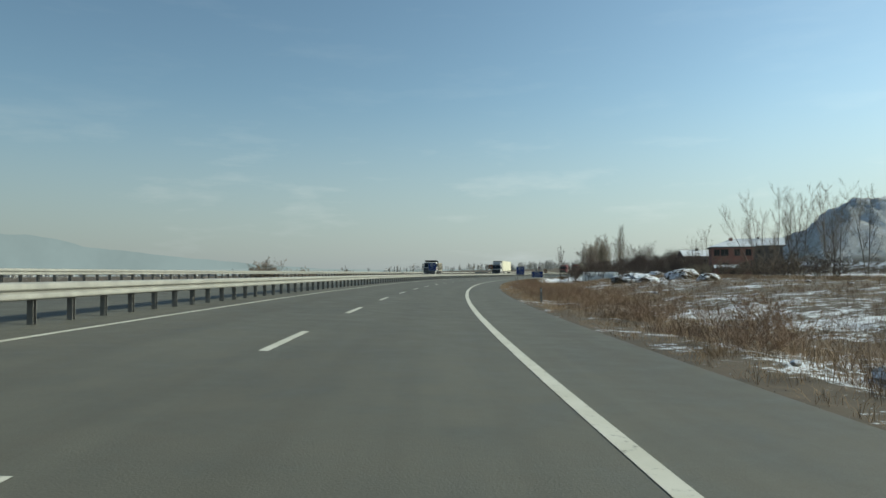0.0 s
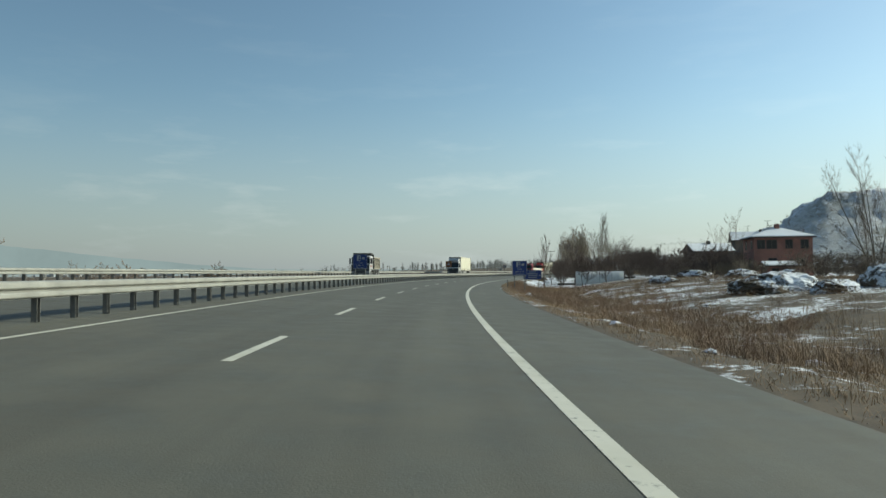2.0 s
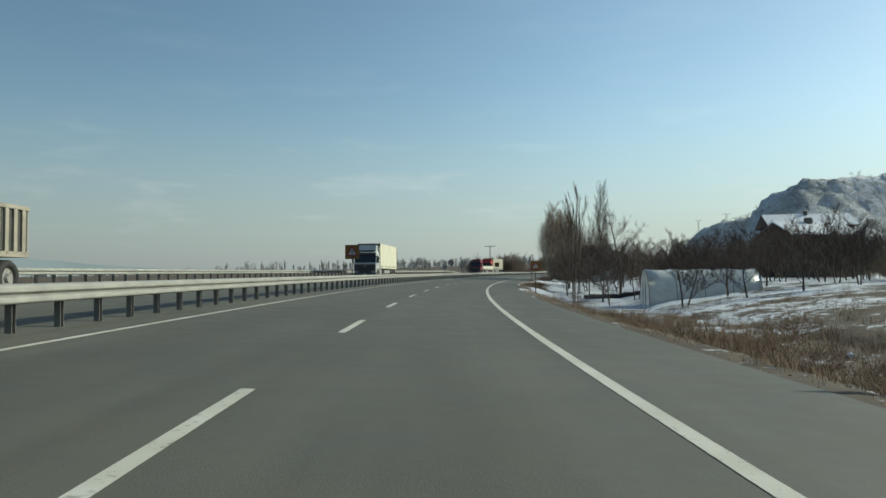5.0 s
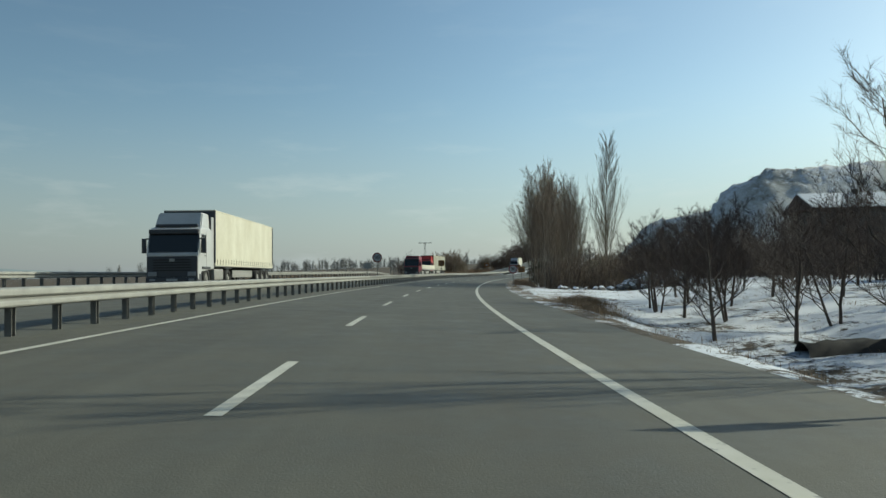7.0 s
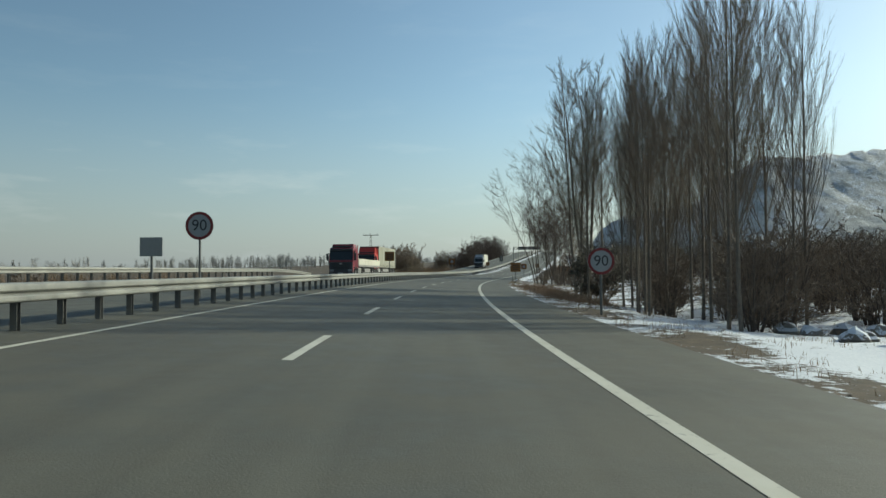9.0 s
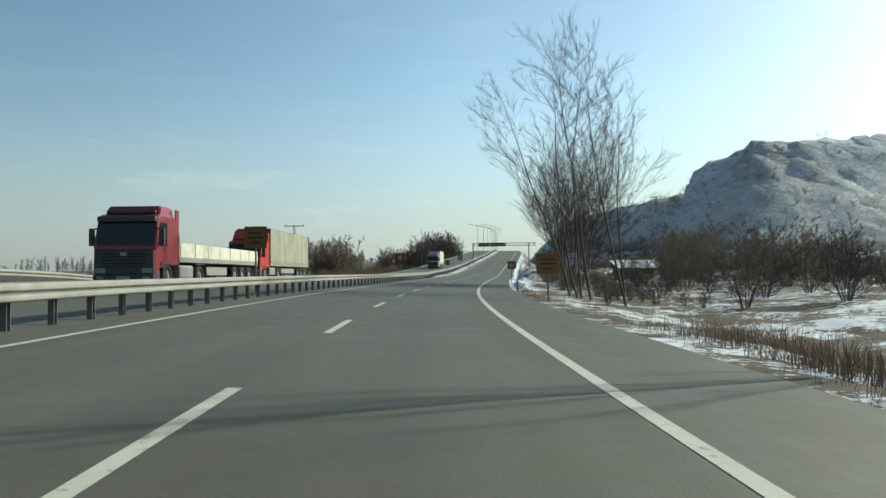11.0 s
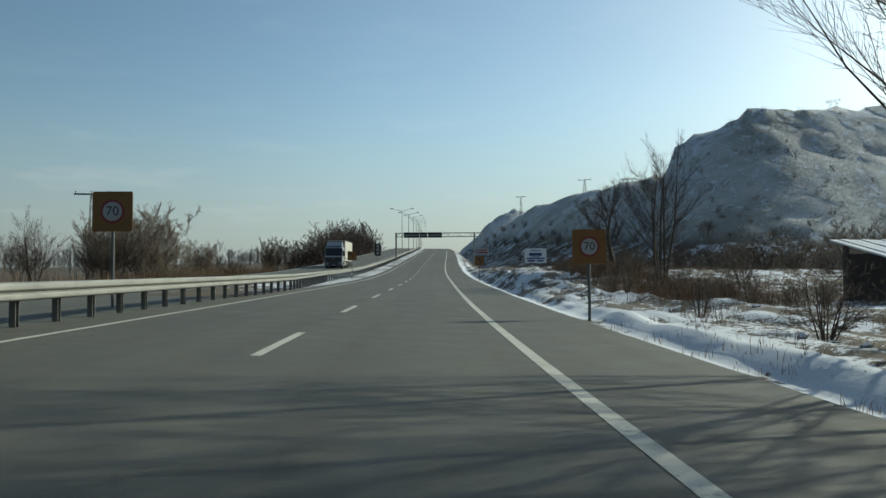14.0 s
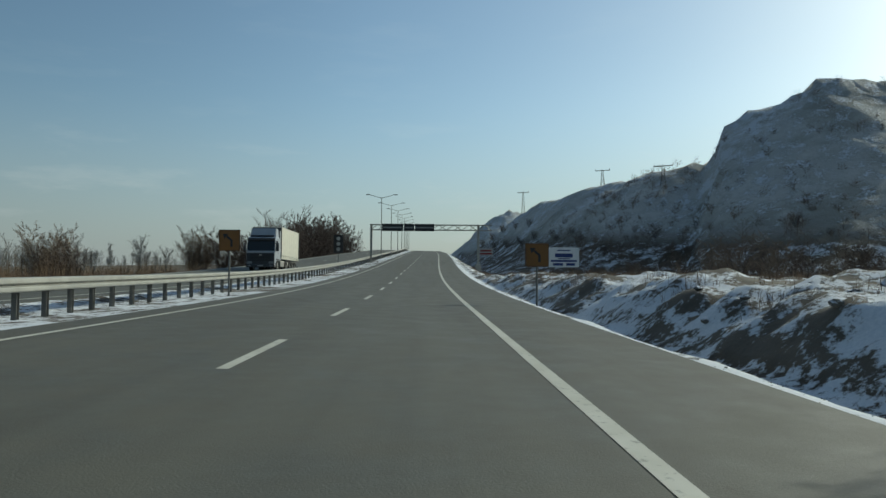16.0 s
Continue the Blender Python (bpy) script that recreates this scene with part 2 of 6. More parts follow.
def plain(name, colour, rough=0.7, metal=0.0, vary=0.18, scale=3.0, relief=0.0):
    """A surface of one colour with soft stains and fine grain."""
    m, nt, b = material(name, rough, metal)
    big, fine = grain(nt, scale, 5), grain(nt, scale * 14, 3)
    c = blend(nt, span(nt, big, 0.3, 0.7), tuple(v * (1 - vary) for v in colour), tuple(min(1, v * (1 + vary * .6)) for v in colour))
    c = blend(nt, span(nt, fine, 0.35, 0.65, 0, vary * 0.8), c, tuple(v * 0.6 for v in colour))
    nt.links.new(c, b.inputs["Base Color"])
    nt.links.new(span(nt, big, 0.3, 0.7, max(0, rough - 0.1), min(1, rough + 0.1)), b.inputs["Roughness"])
    if relief:
        bump(nt, b, fine, relief, 0.01)
    return m


def coated(name, colour, rough=0.35, vary=0.12):
    """Vehicle paint, dusty towards the road film."""
    m = plain(name, colour, rough, 0.0, vary, 1.2)
    b = m.node_tree.nodes["Principled BSDF"]
    b.inputs["Coat Weight"].default_value = 0.35
    b.inputs["Coat Roughness"].default_value = 0.15
    return m


# asphalt: grey, worn wheel tracks, patches, fine stone
asphalt, nt, b = material("asphalt", 0.82)
big, mid_, fine = grain(nt, 0.22, 4), grain(nt, 1.4, 5), grain(nt, 60, 2)
uvn = nt.nodes.new("ShaderNodeUVMap")
sep = nt.nodes.new("ShaderNodeSeparateXYZ")
nt.links.new(uvn.outputs["UV"], sep.inputs["Vector"])
track = nt.nodes.new("ShaderNodeMath")
track.operation = 'SINE'
tm = nt.nodes.new("ShaderNodeMath")
tm.operation = 'MULTIPLY_ADD'
tm.inputs[1].default_value, tm.inputs[2].default_value = 2 * math.pi / 1.8, 0.6
nt.links.new(sep.outputs["X"], tm.inputs[0])
nt.links.new(tm.outputs[0], track.inputs[0])
c = ramp(nt, big, [(0.25, (0.062, 0.060, 0.046)), (0.75, (0.100, 0.096, 0.073))])
c = blend(nt, span(nt, track.outputs[0], -1, 1, 0, 0.30), c, (0.055, 0.051, 0.038))
c = blend(nt, span(nt, mid_, 0.4, 0.7, 0, 0.35), c, (0.104, 0.100, 0.080))
lng = grain(nt, 1.0, 4, 0.6, "UV", (2.2, 0.06, 1))
c = blend(nt, span(nt, lng, 0.45, 0.75, 0, 0.55), c, (0.049, 0.045, 0.033))
wide = grain(nt, 1.0, 3, 0.55, "UV", (0.55, 0.035, 1))
c = blend(nt, span(nt, wide, 0.48, 0.62, 0, 0.42), c, (0.051, 0.046, 0.034))
c = blend(nt, span(nt, fine, 0.3, 0.7, 0, 0.25), c, (0.136, 0.127, 0.097))
nt.links.new(c, b.inputs["Base Color"])
nt.links.new(span(nt, mid_, 0.3, 0.7, 0.62, 0.86), b.inputs["Roughness"])
bump(nt, b, fine, 0.35, 0.008)

# road paint, worn through in spots
paint, nt, b = material("road_paint", 0.7)
n1, n2 = grain(nt, 9, 6), grain(nt, 1.2, 3)
c = blend(nt, span(nt, n2, 0.3, 0.7), (0.41, 0.395, 0.325), (0.51, 0.495, 0.43))
c = blend(nt, span(nt, n1, 0.58, 0.72, 0, 0.8), c, (0.10, 0.10, 0.095))
nt.links.new(c, b.inputs["Base Color"])
bump(nt, b, n1, 0.3, 0.004)

# soil, dead grass and old snow; the snow's share comes with the ground
ground_mat, nt, b = material("winter_ground", 0.95)
at_n = nt.nodes.new("ShaderNodeAttribute")
at_n.attribute_name = "snow"
at_r = nt.nodes.new("ShaderNodeAttribute")
at_r.attribute_name = "rock"
g1, g2, g3, g4 = grain(nt, 0.35, 6), grain(nt, 2.3, 7, 0.65), grain(nt, 18, 5), grain(nt, 0.06, 8, 0.7)
soil = ramp(nt, g2, [(0.3, (0.036, 0.026, 0.017)), (0.55, (0.084, 0.057, 0.032)), (0.75, (0.145, 0.100, 0.055))])
soil = blend(nt, span(nt, g1, 0.42, 0.62), soil, (0.080, 0.057, 0.033))
soil = blend(nt, span(nt, g3, 0.35, 0.7, 0, 0.5), soil, (0.045, 0.036, 0.026))
# hill rock kept pale and low in contrast: haze put into its colour
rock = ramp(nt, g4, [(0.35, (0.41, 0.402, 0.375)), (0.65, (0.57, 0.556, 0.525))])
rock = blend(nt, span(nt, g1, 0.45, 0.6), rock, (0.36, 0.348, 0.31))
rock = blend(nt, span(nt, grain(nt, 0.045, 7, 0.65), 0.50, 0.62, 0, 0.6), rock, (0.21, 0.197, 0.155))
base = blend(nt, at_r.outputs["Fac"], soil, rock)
mx = nt.nodes.new("ShaderNodeMath")
mx.operation = 'ADD'
s1 = nt.nodes.new("ShaderNodeMath")
s1.operation = 'ADD'
nt.links.new(span(nt, g1, 0.3, 0.7, -0.33, 0.33), s1.inputs[0])
nt.links.new(span(nt, g2, 0.25, 0.75, -0.30, 0.30), s1.inputs[1])
s2 = nt.nodes.new("ShaderNodeMath")
s2.operation = 'ADD'
nt.links.new(s1.outputs[0], s2.inputs[0])
nt.links.new(span(nt, grain(nt, 7.5, 5, 0.7), 0.3, 0.7, -0.22, 0.22), s2.inputs[1])
nt.links.new(s2.outputs[0], mx.inputs[0])
nt.links.new(at_n.outputs["Fac"], mx.inputs[1])
cover = span(nt, mx.outputs[0], 0.44, 0.58)
snow_c = blend(nt, span(nt, g3, 0.3, 0.7), (0.54, 0.565, 0.61), (0.68, 0.69, 0.71))
c = blend(nt, cover, base, snow_c)
nt.links.new(c, b.inputs["Base Color"])
hsum = nt.nodes.new("ShaderNodeMath")
hsum.operation = 'MULTIPLY_ADD'
hsum.inputs[1].default_value = 0.5
nt.links.new(g2, hsum.inputs[0])
nt.links.new(cover, hsum.inputs[2])
crag_n = nt.nodes.new("ShaderNodeMath")
crag_n.operation = 'MULTIPLY'
nt.links.new(at_r.outputs["Fac"], crag_n.inputs[0])
nt.links.new(span(nt, grain(nt, 0.22, 8, 0.7), 0.25, 0.75, 0, 15), crag_n.inputs[1])
hall = nt.nodes.new("ShaderNodeMath")
hall.operation = 'ADD'
nt.links.new(crag_n.outputs[0], hall.inputs[0])
nt.links.new(hsum.outputs[0], hall.inputs[1])
bump(nt, b, hall.outputs[0], 0.55, 0.07)

galv = plain("galvanised_steel", (0.31, 0.305, 0.275), 0.6, 0.3, 0.22, 2.0)
galv_dark = plain("weathered_post_steel", (0.16, 0.155, 0.14), 0.65, 0.3, 0.25, 4.0)
post_grey = plain("sign_post_steel", (0.14, 0.14, 0.135), 0.6, 0.4, 0.2, 4.0)
sign_back = plain("sign_back_aluminium", (0.30, 0.30, 0.29), 0.55, 0.5, 0.15, 3.0)
blue_film = plain("blue_sign_film", (0.009, 0.028, 0.145), 0.5, 0, 0.15, 2.0)
white_film = plain("white_sign_film", (0.30, 0.305, 0.305), 0.5, 0, 0.1, 3.0)
yellow_film = plain("orange_yellow_sign_film", (0.18, 0.078, 0.012), 0.55, 0, 0.18, 2.0)
red_film = plain("red_sign_film", (0.18, 0.014, 0.014), 0.5, 0, 0.12, 3.0)
black_film = plain("black_sign_film", (0.018, 0.018, 0.020), 0.5, 0, 0.1, 3.0)


# ---- building helpers ----
def raw(name, verts, faces, mat, parent=None, smooth=False):
    me = bpy.data.meshes.new(name)
    me.from_pydata(verts, [], faces)
    me.materials.append(mat)
    if smooth:
        me.polygons.foreach_set("use_smooth", [True] * len(me.polygons))
    me.update()
    ob = new(name, me)
    if parent is not None:
        ob.parent = parent
    return ob


def part(name, bm, mat, parent, label="", smooth=False):
    me = bpy.data.meshes.new(name)
    bmesh.ops.recalc_face_normals(bm, faces=bm.faces)
    bm.to_mesh(me)
    bm.free()
    me.materials.append(mat)
    if smooth:
        me.polygons.foreach_set("use_smooth", [True] * len(me.polygons))
    ob = new(name, me)
    ob.parent = parent
    if label:
        tagged(ob, label)
    return ob


def box(bm, x0, x1, y0, y1, z0, z1, bevel=0.0, m=None):
    r = bmesh.ops.create_cube(bm, size=1.0)
    mat = Matrix.LocRotScale(((x0 + x1) / 2, (y0 + y1) / 2, (z0 + z1) / 2), None, (x1 - x0, y1 - y0, z1 - z0))
    bmesh.ops.transform(bm, matrix=(m @ mat) if m else mat, verts=r["verts"])
    if bevel:
        ed = list({e for v in r["verts"] for e in v.link_edges})
        bmesh.ops.bevel(bm, geom=ed, offset=bevel, segments=2, affect='EDGES', profile=0.6)
    return bm


def cyl(bm, r0, r1, p0, p1, seg=10, caps=True):
    p0, p1 = Vector(p0), Vector(p1)
    d = p1 - p0
    m = Matrix.Translation((p0 + p1) / 2) @ d.to_track_quat('Z', 'Y').to_matrix().to_4x4()
    bmesh.ops.create_cone(bm, cap_ends=caps, segments=seg, radius1=r0, radius2=r1, depth=d.length, matrix=m)
    return bm


def prism(bm, outline, y0, y1):
    """Extrude an outline in the x-z plane from y0 to y1."""
    a = [bm.verts.new((x, y0, z)) for x, z in outline]
    c = [bm.verts.new((x, y1, z)) for x, z in outline]
    n = len(a)
    bm.faces.new(a)
    bm.faces.new(c[::-1])
    for i in range(n):
        bm.faces.new((a[i], c[i], c[(i + 1) % n], a[(i + 1) % n]))
    return bm


def thing(name, m, label, category, group="", kind=""):
    ob = new(name)
    ob.matrix_world = m
    return tagged(ob, label, category, group, kind)


def sheet(s_rows, u_cols, zf):
    """Vertices and faces of a grid in road coordinates."""
    S, U = np.meshgrid(s_rows, u_cols, indexing="ij")
    x, y = plan(S, U)
    z = zf(S, U)
    v = np.stack([x, y, z], -1).reshape(-1, 3)
    n, k = len(s_rows), len(u_cols)
    i = (np.arange(n - 1)[:, None] * k + np.arange(k - 1)[None]).ravel()
    f = np.stack([i, i + k, i + k + 1, i + 1], -1)
    return v, f, S.ravel(), U.ravel()


# ---- ground ----
rows = np.concatenate([np.arange(-200, -20, 6.0), np.arange(-20, 320, 1.0), np.arange(320, 410, 0.35), np.arange(410, 440, 1.0), np.arange(440, 860, 4.0),
                       np.arange(860, 1000, 20.0), np.array([1000, 1200, 1600, 2200, 3000, 4300.0])])
cols = np.concatenate([[-380, -330, -290], np.arange(-260, -170, 6.0), np.arange(-170, -60, 2.5), np.arange(-60, -24, 2.0), np.arange(-24, -12, 1.0),
                       np.arange(-12, -8, 0.3), np.arange(-8, -2.4, 0.2), [-2.36, -2.2, -1, 0, 4, 7, 7.9, 8.02, 8.6, 9.2, 9.9, 10.6, 11.2, 11.78, 11.9, 13, 16, 19, 20.3, 20.42],
                       np.arange(21, 30, 1.0), [32, 36, 42, 50, 60, 75, 95, 120, 160, 220, 320, 500, 800, 1300, 2200, 3600]])
gv, gf, gs, gu = sheet(rows, cols, ground_z)
gm = bpy.data.meshes.new("ground")
gm.from_pydata(gv.tolist(), [], gf.tolist())
gm.materials.append(ground_mat)
gm.polygons.foreach_set("use_smooth", [True] * len(gm.polygons))
gx, gy = plan(gs, gu)
dr = np.clip(-2.35 - gu, 0, None)
share = np.interp(gs, [-50, 10, 40, 60, 140, 158, 165, 212, 226, 258, 285, 310, 330, 420, 480],
                  [.34, .33, .28, .28, .31, .48, .62, .74, .66, .54, .40, .38, .47, .46, .38])
share = share + 0.16 * wave(gx, gy, 11, 21) + np.where(dr < 1.1, np.interp(gs, [140, 165, 215, 235, 285, 300], [-.12, -.22, -.22, -.1, -.12, .16]), 0)
share = np.maximum(share, np.where((dr > 0.02) & (gs > 290), 1.1 - np.interp(gs, [318, 332], [.5, 1.1]) * np.abs(dr - np.interp(gs, [318, 332], [.9, .25]) - 0.35 * wave(gx, gy, 5, 25)) - np.interp(gs, [290, 296, 440, 470], [1, 0, 0, 1]), 0))
share = np.where((dr > 9) & (dr < 26) & (gs > 30) & (gs < 110), share + 0.05, share)
share = np.where((dr > 0.2) & (dr < 1.9) & (gs < 150), share + np.interp(gs, [0, 30, 60, 75, 105, 120], [.09, .08, .07, .20, .19, .08]) * (1 + .8 * wave(gx, gy, 2.2, 33)), share)
share = share - 0.26 * np.exp(-((gs - 51) / 8) ** 2) * (dr > 0.1) * (dr < 6)
share = share + 0.34 * np.exp(-((gs - 27) / 9) ** 2 - ((dr - 7.5) / 4) ** 2) * (dr > 0)
share = np.where((gs > 318) & (gs < 445) & (dr > 1.5) & (dr < 9.5), 0.51 + 0.05 * wave(gx, gy, 4, 27) + 0.16 * clod(gx, gy, 1.1, 28) + 0.20 * clod(gx, gy, .5, 29) + .45 * np.clip(2.0 - dr, 0, 1), share)
share = share + 0.12 * np.interp(gs, [65, 78, 118, 128], [0, 1, 1, 0]) * (dr > 5) * (dr < 22)
share = np.where(gu > 8, np.where(gu < 12, np.interp(gs, [300, 335, 350, 700], [.02, .2, .56, .6]), .10), share)
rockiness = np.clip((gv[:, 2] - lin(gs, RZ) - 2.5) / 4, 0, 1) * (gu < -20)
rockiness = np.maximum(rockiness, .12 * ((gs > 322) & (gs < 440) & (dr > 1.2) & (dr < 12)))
share = np.where(rockiness > 0.13, np.interp(gv[:, 2], [4, 14, 26, 40], [.20, .30, .41, .49]) + 0.15 * wave(gx, gy, 34, 22), share)
for nm, val in (("snow", np.clip(share, 0, 1)), ("rock", rockiness)):
    a = gm.attributes.new(nm, 'FLOAT', 'POINT')
    a.data.foreach_set("value", val.astype(np.float32))
gm.update()
ground = tagged(new("ground", gm), "dead grass and soil verge with patches of old snow", "ground", "", "structure")

# the plain goes on to the horizon
fm_x = np.linspace(-6000, 6000, 25)
FX, FY = np.meshgrid(fm_x, fm_x, indexing="ij")
fi = (np.arange(24)[:, None] * 25 + np.arange(24)[None]).ravel()
fg = raw("ground_plain", np.stack([FX, FY, np.full_like(FX, -2.2)], -1).reshape(-1, 3).tolist(), np.stack([fi, fi + 25, fi + 26, fi + 1], -1).tolist(), ground_mat)
fa = fg.data.attributes.new("snow", 'FLOAT', 'POINT')
fa.data.foreach_set("value", np.full(625, 0.25, np.float32))
tagged(fg, "flat winter plain reaching to the horizon", "ground", "", "structure")


# ---- carriageways ----
def carriageway(name, u0, u1, label, s0=-120, s1=760):
    rr = np.arange(s0, s1, 2.0)
    cc = np.linspace(u0, u1, 13)
    v, f, s_, u_ = sheet(rr, cc, deck)
    n, k = len(rr), len(cc)
    v, f = v.tolist(), f.tolist()
    for col in (0, k - 1):
        for i in range(n):
            p = v[i * k + col]
            v.append((p[0], p[1], p[2] - 0.14))
    for j, col in enumerate((0, k - 1)):
        o = n * k + j * n
        for i in range(n - 1):
            q = (i * k + col, o + i, o + i + 1, (i + 1) * k + col)
            f.append(q if j == 0 else q[::-1])
    me = bpy.data.meshes.new(name)
    me.from_pydata(v, [], f)
    me.materials.append(asphalt)
    uv = me.uv_layers.new(name="UVMap")
    su = np.concatenate([np.stack([u_, s_], -1), np.tile(np.stack([np.full(n, u0), rr], -1), (2, 1))])
    idx = np.empty(len(me.loops), np.int32)
    me.loops.foreach_get("vertex_index", idx)
    uv.data.foreach_set("uv", su[idx].astype(np.float32).ravel())
    me.update()
    return tagged(new(name, me), label, "road", "", "structure")


road = carriageway("road", -2.35, 8.0, "grey worn asphalt carriageway with white lane markings")
median = carriageway("median_pavement", 8.004, 11.796, "dusty grey paved median strip between the guard rails", -120, 330)
road_far = carriageway("road_oncoming", 11.8, 20.4, "grey asphalt carriageway of the oncoming traffic")


def stripe(name, u, width, s0, s1, parent, step=2.0, lift=0.005):
    rr = np.arange(s0, s1 + 0.01, step)
    v, f, _, _ = sheet(rr, np.array([u - width / 2, u + width / 2]), lambda s, u_: deck(s, u_) + lift)
    ob = raw(name, v.tolist(), f.tolist(), paint, parent)
    return ob


stripe("edge_line", 0.0, 0.17, -120, 755, road)
stripe("edge_line", 7.2, 0.125, -120, 755, road)
stripe("edge_line", 12.6, 0.15, -120, 755, road_far)
stripe("edge_line", 19.8, 0.15, -120, 755, road_far)
first = [9.755 + 9.2786 * k for k in range(-3, 13)]
second = [148.776 + 9.1398 * k for k in range(-2, 11)]
third = [275.989 + 9.0498 * k for k in range(-3, 40)]
for s0 in first + second + third:
    stripe("lane_dash", LANE, 0.14, s0, s0 + 3.3, road, 1.1)
for k in range(60):
    stripe("lane_dash", 16.2, 0.14, -40 + 12 * k, -37 + 12 * k, road_far, 1.5)


# ---- guard rails ----
BEAM = [(0.010, 0.0), (0.045, -0.006), (0.078, -0.026), (0.083, -0.05), (0.083, -0.112), (0.074, -0.128), (0.006, -0.138), (0.0, -0.150),
        (0.0, -0.166), (0.030, -0.182), (0.074, -0.200), (0.083, -0.215), (0.083, -0.270), (0.070, -0.292), (0.030, -0.306), (0.010, -0.31)]


def beam(uf, s0, s1, top, parent, side=-1, end_down=False):
    """A corrugated rail along the road; side -1 shows its ribs towards the right."""
    rr = np.arange(s0, s1, 2.0)
    v, f = [], []
    for s in rr:
        drop = max(0.0, (s - (s1 - 14)) / 14) ** 1.5 * 0.55 if end_down else 0.0
        for px, pz in BEAM:
            u = float(uf(s)) + side * (px - 0.02)
            x, y = plan(s, u)
            v.append((float(x), float(y), float(deck(s, u)) + top - drop + pz))
    k = len(BEAM)
    for i in range(len(rr) - 1):
        for j in range(k - 1):
            q = (i * k + j, i * k + j + 1, (i + 1) * k + j + 1, (i + 1) * k + j)
            f.append(q if side < 0 else q[::-1])
    ob = raw("beam", v, f, galv, parent)
    ob.modifiers.new("thickness", 'SOLIDIFY').thickness = 0.006
    return ob


def guard_rail(name, uf, s0, s1, top, gap, label, end_down=False, double=0.0):
    rail = thing(name, Matrix.Identity(4), label, "guard rail")
    beam(uf, s0, s1, top, rail, -1, end_down)
    if double:
        beam(lambda s: uf(s) + double, s0, s1, top - 0.035, rail, 1)
    w, dpt, th = 0.055, 0.11, 0.012
    out = [(-w, -dpt / 2), (w, -dpt / 2), (w, -dpt / 2 + th), (-w + th, -dpt / 2 + th), (-w + th, dpt / 2 - th), (w, dpt / 2 - th), (w, dpt / 2), (-w, dpt / 2)]
    h = top - 0.03
    pv = [(x, y, z) for z in (-0.4, h) for x, y in out]
    n = len(out)
    pf = [tuple(range(n))[::-1], tuple(range(n, 2 * n))] + [(i, (i + 1) % n, n + (i + 1) % n, n + i) for i in range(n)]
    if double:      # spacer arm that carries the second beam
        o = len(pv)
        pv += [(x, y, z) for z in (h - 0.14, h - 0.06) for x, y in ((-double + 0.02, -0.03), (-0.05, -0.03), (-0.05, 0.03), (-double + 0.02, 0.03))]
        pf += [tuple(o + i for i in q) for q in ((3, 2, 1, 0), (4, 5, 6, 7), (0, 1, 5, 4), (1, 2, 6, 5), (2, 3, 7, 6), (3, 0, 4, 7))]
    me = bpy.data.meshes.new("post")
    me.from_pydata(pv, [], pf)
    me.materials.append(galv_dark)
    me.update()
    count, sv, sf = 0, [], []
    for s in np.arange(s0 + 0.5, s1 - (14 if end_down else 0), gap):
        m = at(s, float(uf(s)) + 0.09, 0, 0, "deck")
        if -5 < s < 385 and count < 300:
            ob = new("post", me)
            ob.parent = rail
            ob.matrix_basis = m
            count += 1
        else:
            o = len(sv)
            sv += [tuple(m @ Vector(p)) for p in pv]
            sf += [tuple(i + o for i in q) for q in pf]
    if sv:
        tagged(raw("far_post", sv, sf, galv_dark, rail), "", "", "", "stuff")
    return rail


guard_rail("median_guard_rail", rail_u, -60, 700, 0.75, 1.3333, "double galvanised steel guard rail on short posts along the median", False, 0.30)
guard_rail("outer_guard_rail", lambda s: 20.6 + 0 * s, -60, 286, 0.70, 1.33,
           "galvanised steel guard rail along the outer edge of the oncoming carriageway", True)


# ---- signs ----
def lettering(text, size, mat, parent, x, z, y=-0.013, name="lettering"):
    """Words in the built-in font, facing the traffic."""
    cu = bpy.data.curves.new("lettering", 'FONT')
    cu.body, cu.size, cu.align_x, cu.align_y, cu.extrude = text, size, 'CENTER', 'CENTER', 0.0015
    tmp = bpy.data.objects.new("lettering", cu)
    scene.collection.objects.link(tmp)
    me = bpy.data.meshes.new_from_object(tmp.evaluated_get(bpy.context.evaluated_depsgraph_get()))
    bpy.data.objects.remove(tmp)
    me.materials.clear()
    me.materials.append(mat)
    ob = new(name, me)
    ob.parent = parent
    ob.matrix_basis = pose(x, y, z, 90, 0, 0)
    return ob


def plate(name, outline, mat, parent, y0, y1, label=""):
    return part(name, prism(bmesh.new(), outline, y0, y1), mat, parent, label)


def rect(x0, x1, z0, z1, r=0.0):
    if not r:
        return [(x0, z0), (x1, z0), (x1, z1), (x0, z1)]
    pts = []
    for cx, cz, a0 in ((x1 - r, z0 + r, -90), (x1 - r, z1 - r, 0), (x0 + r, z1 - r, 90), (x0 + r, z0 + r, 180)):
        for k in range(4):
            a = radians(a0 + 30 * k)
            pts.append((cx + r * math.cos(a), cz + r * math.sin(a)))
    return pts


def disc(r, cx=0.0, cz=0.0, n=40):
    return [(cx + r * math.cos(2 * math.pi * k / n), cz + r * math.sin(2 * math.pi * k / n)) for k in range(n)]


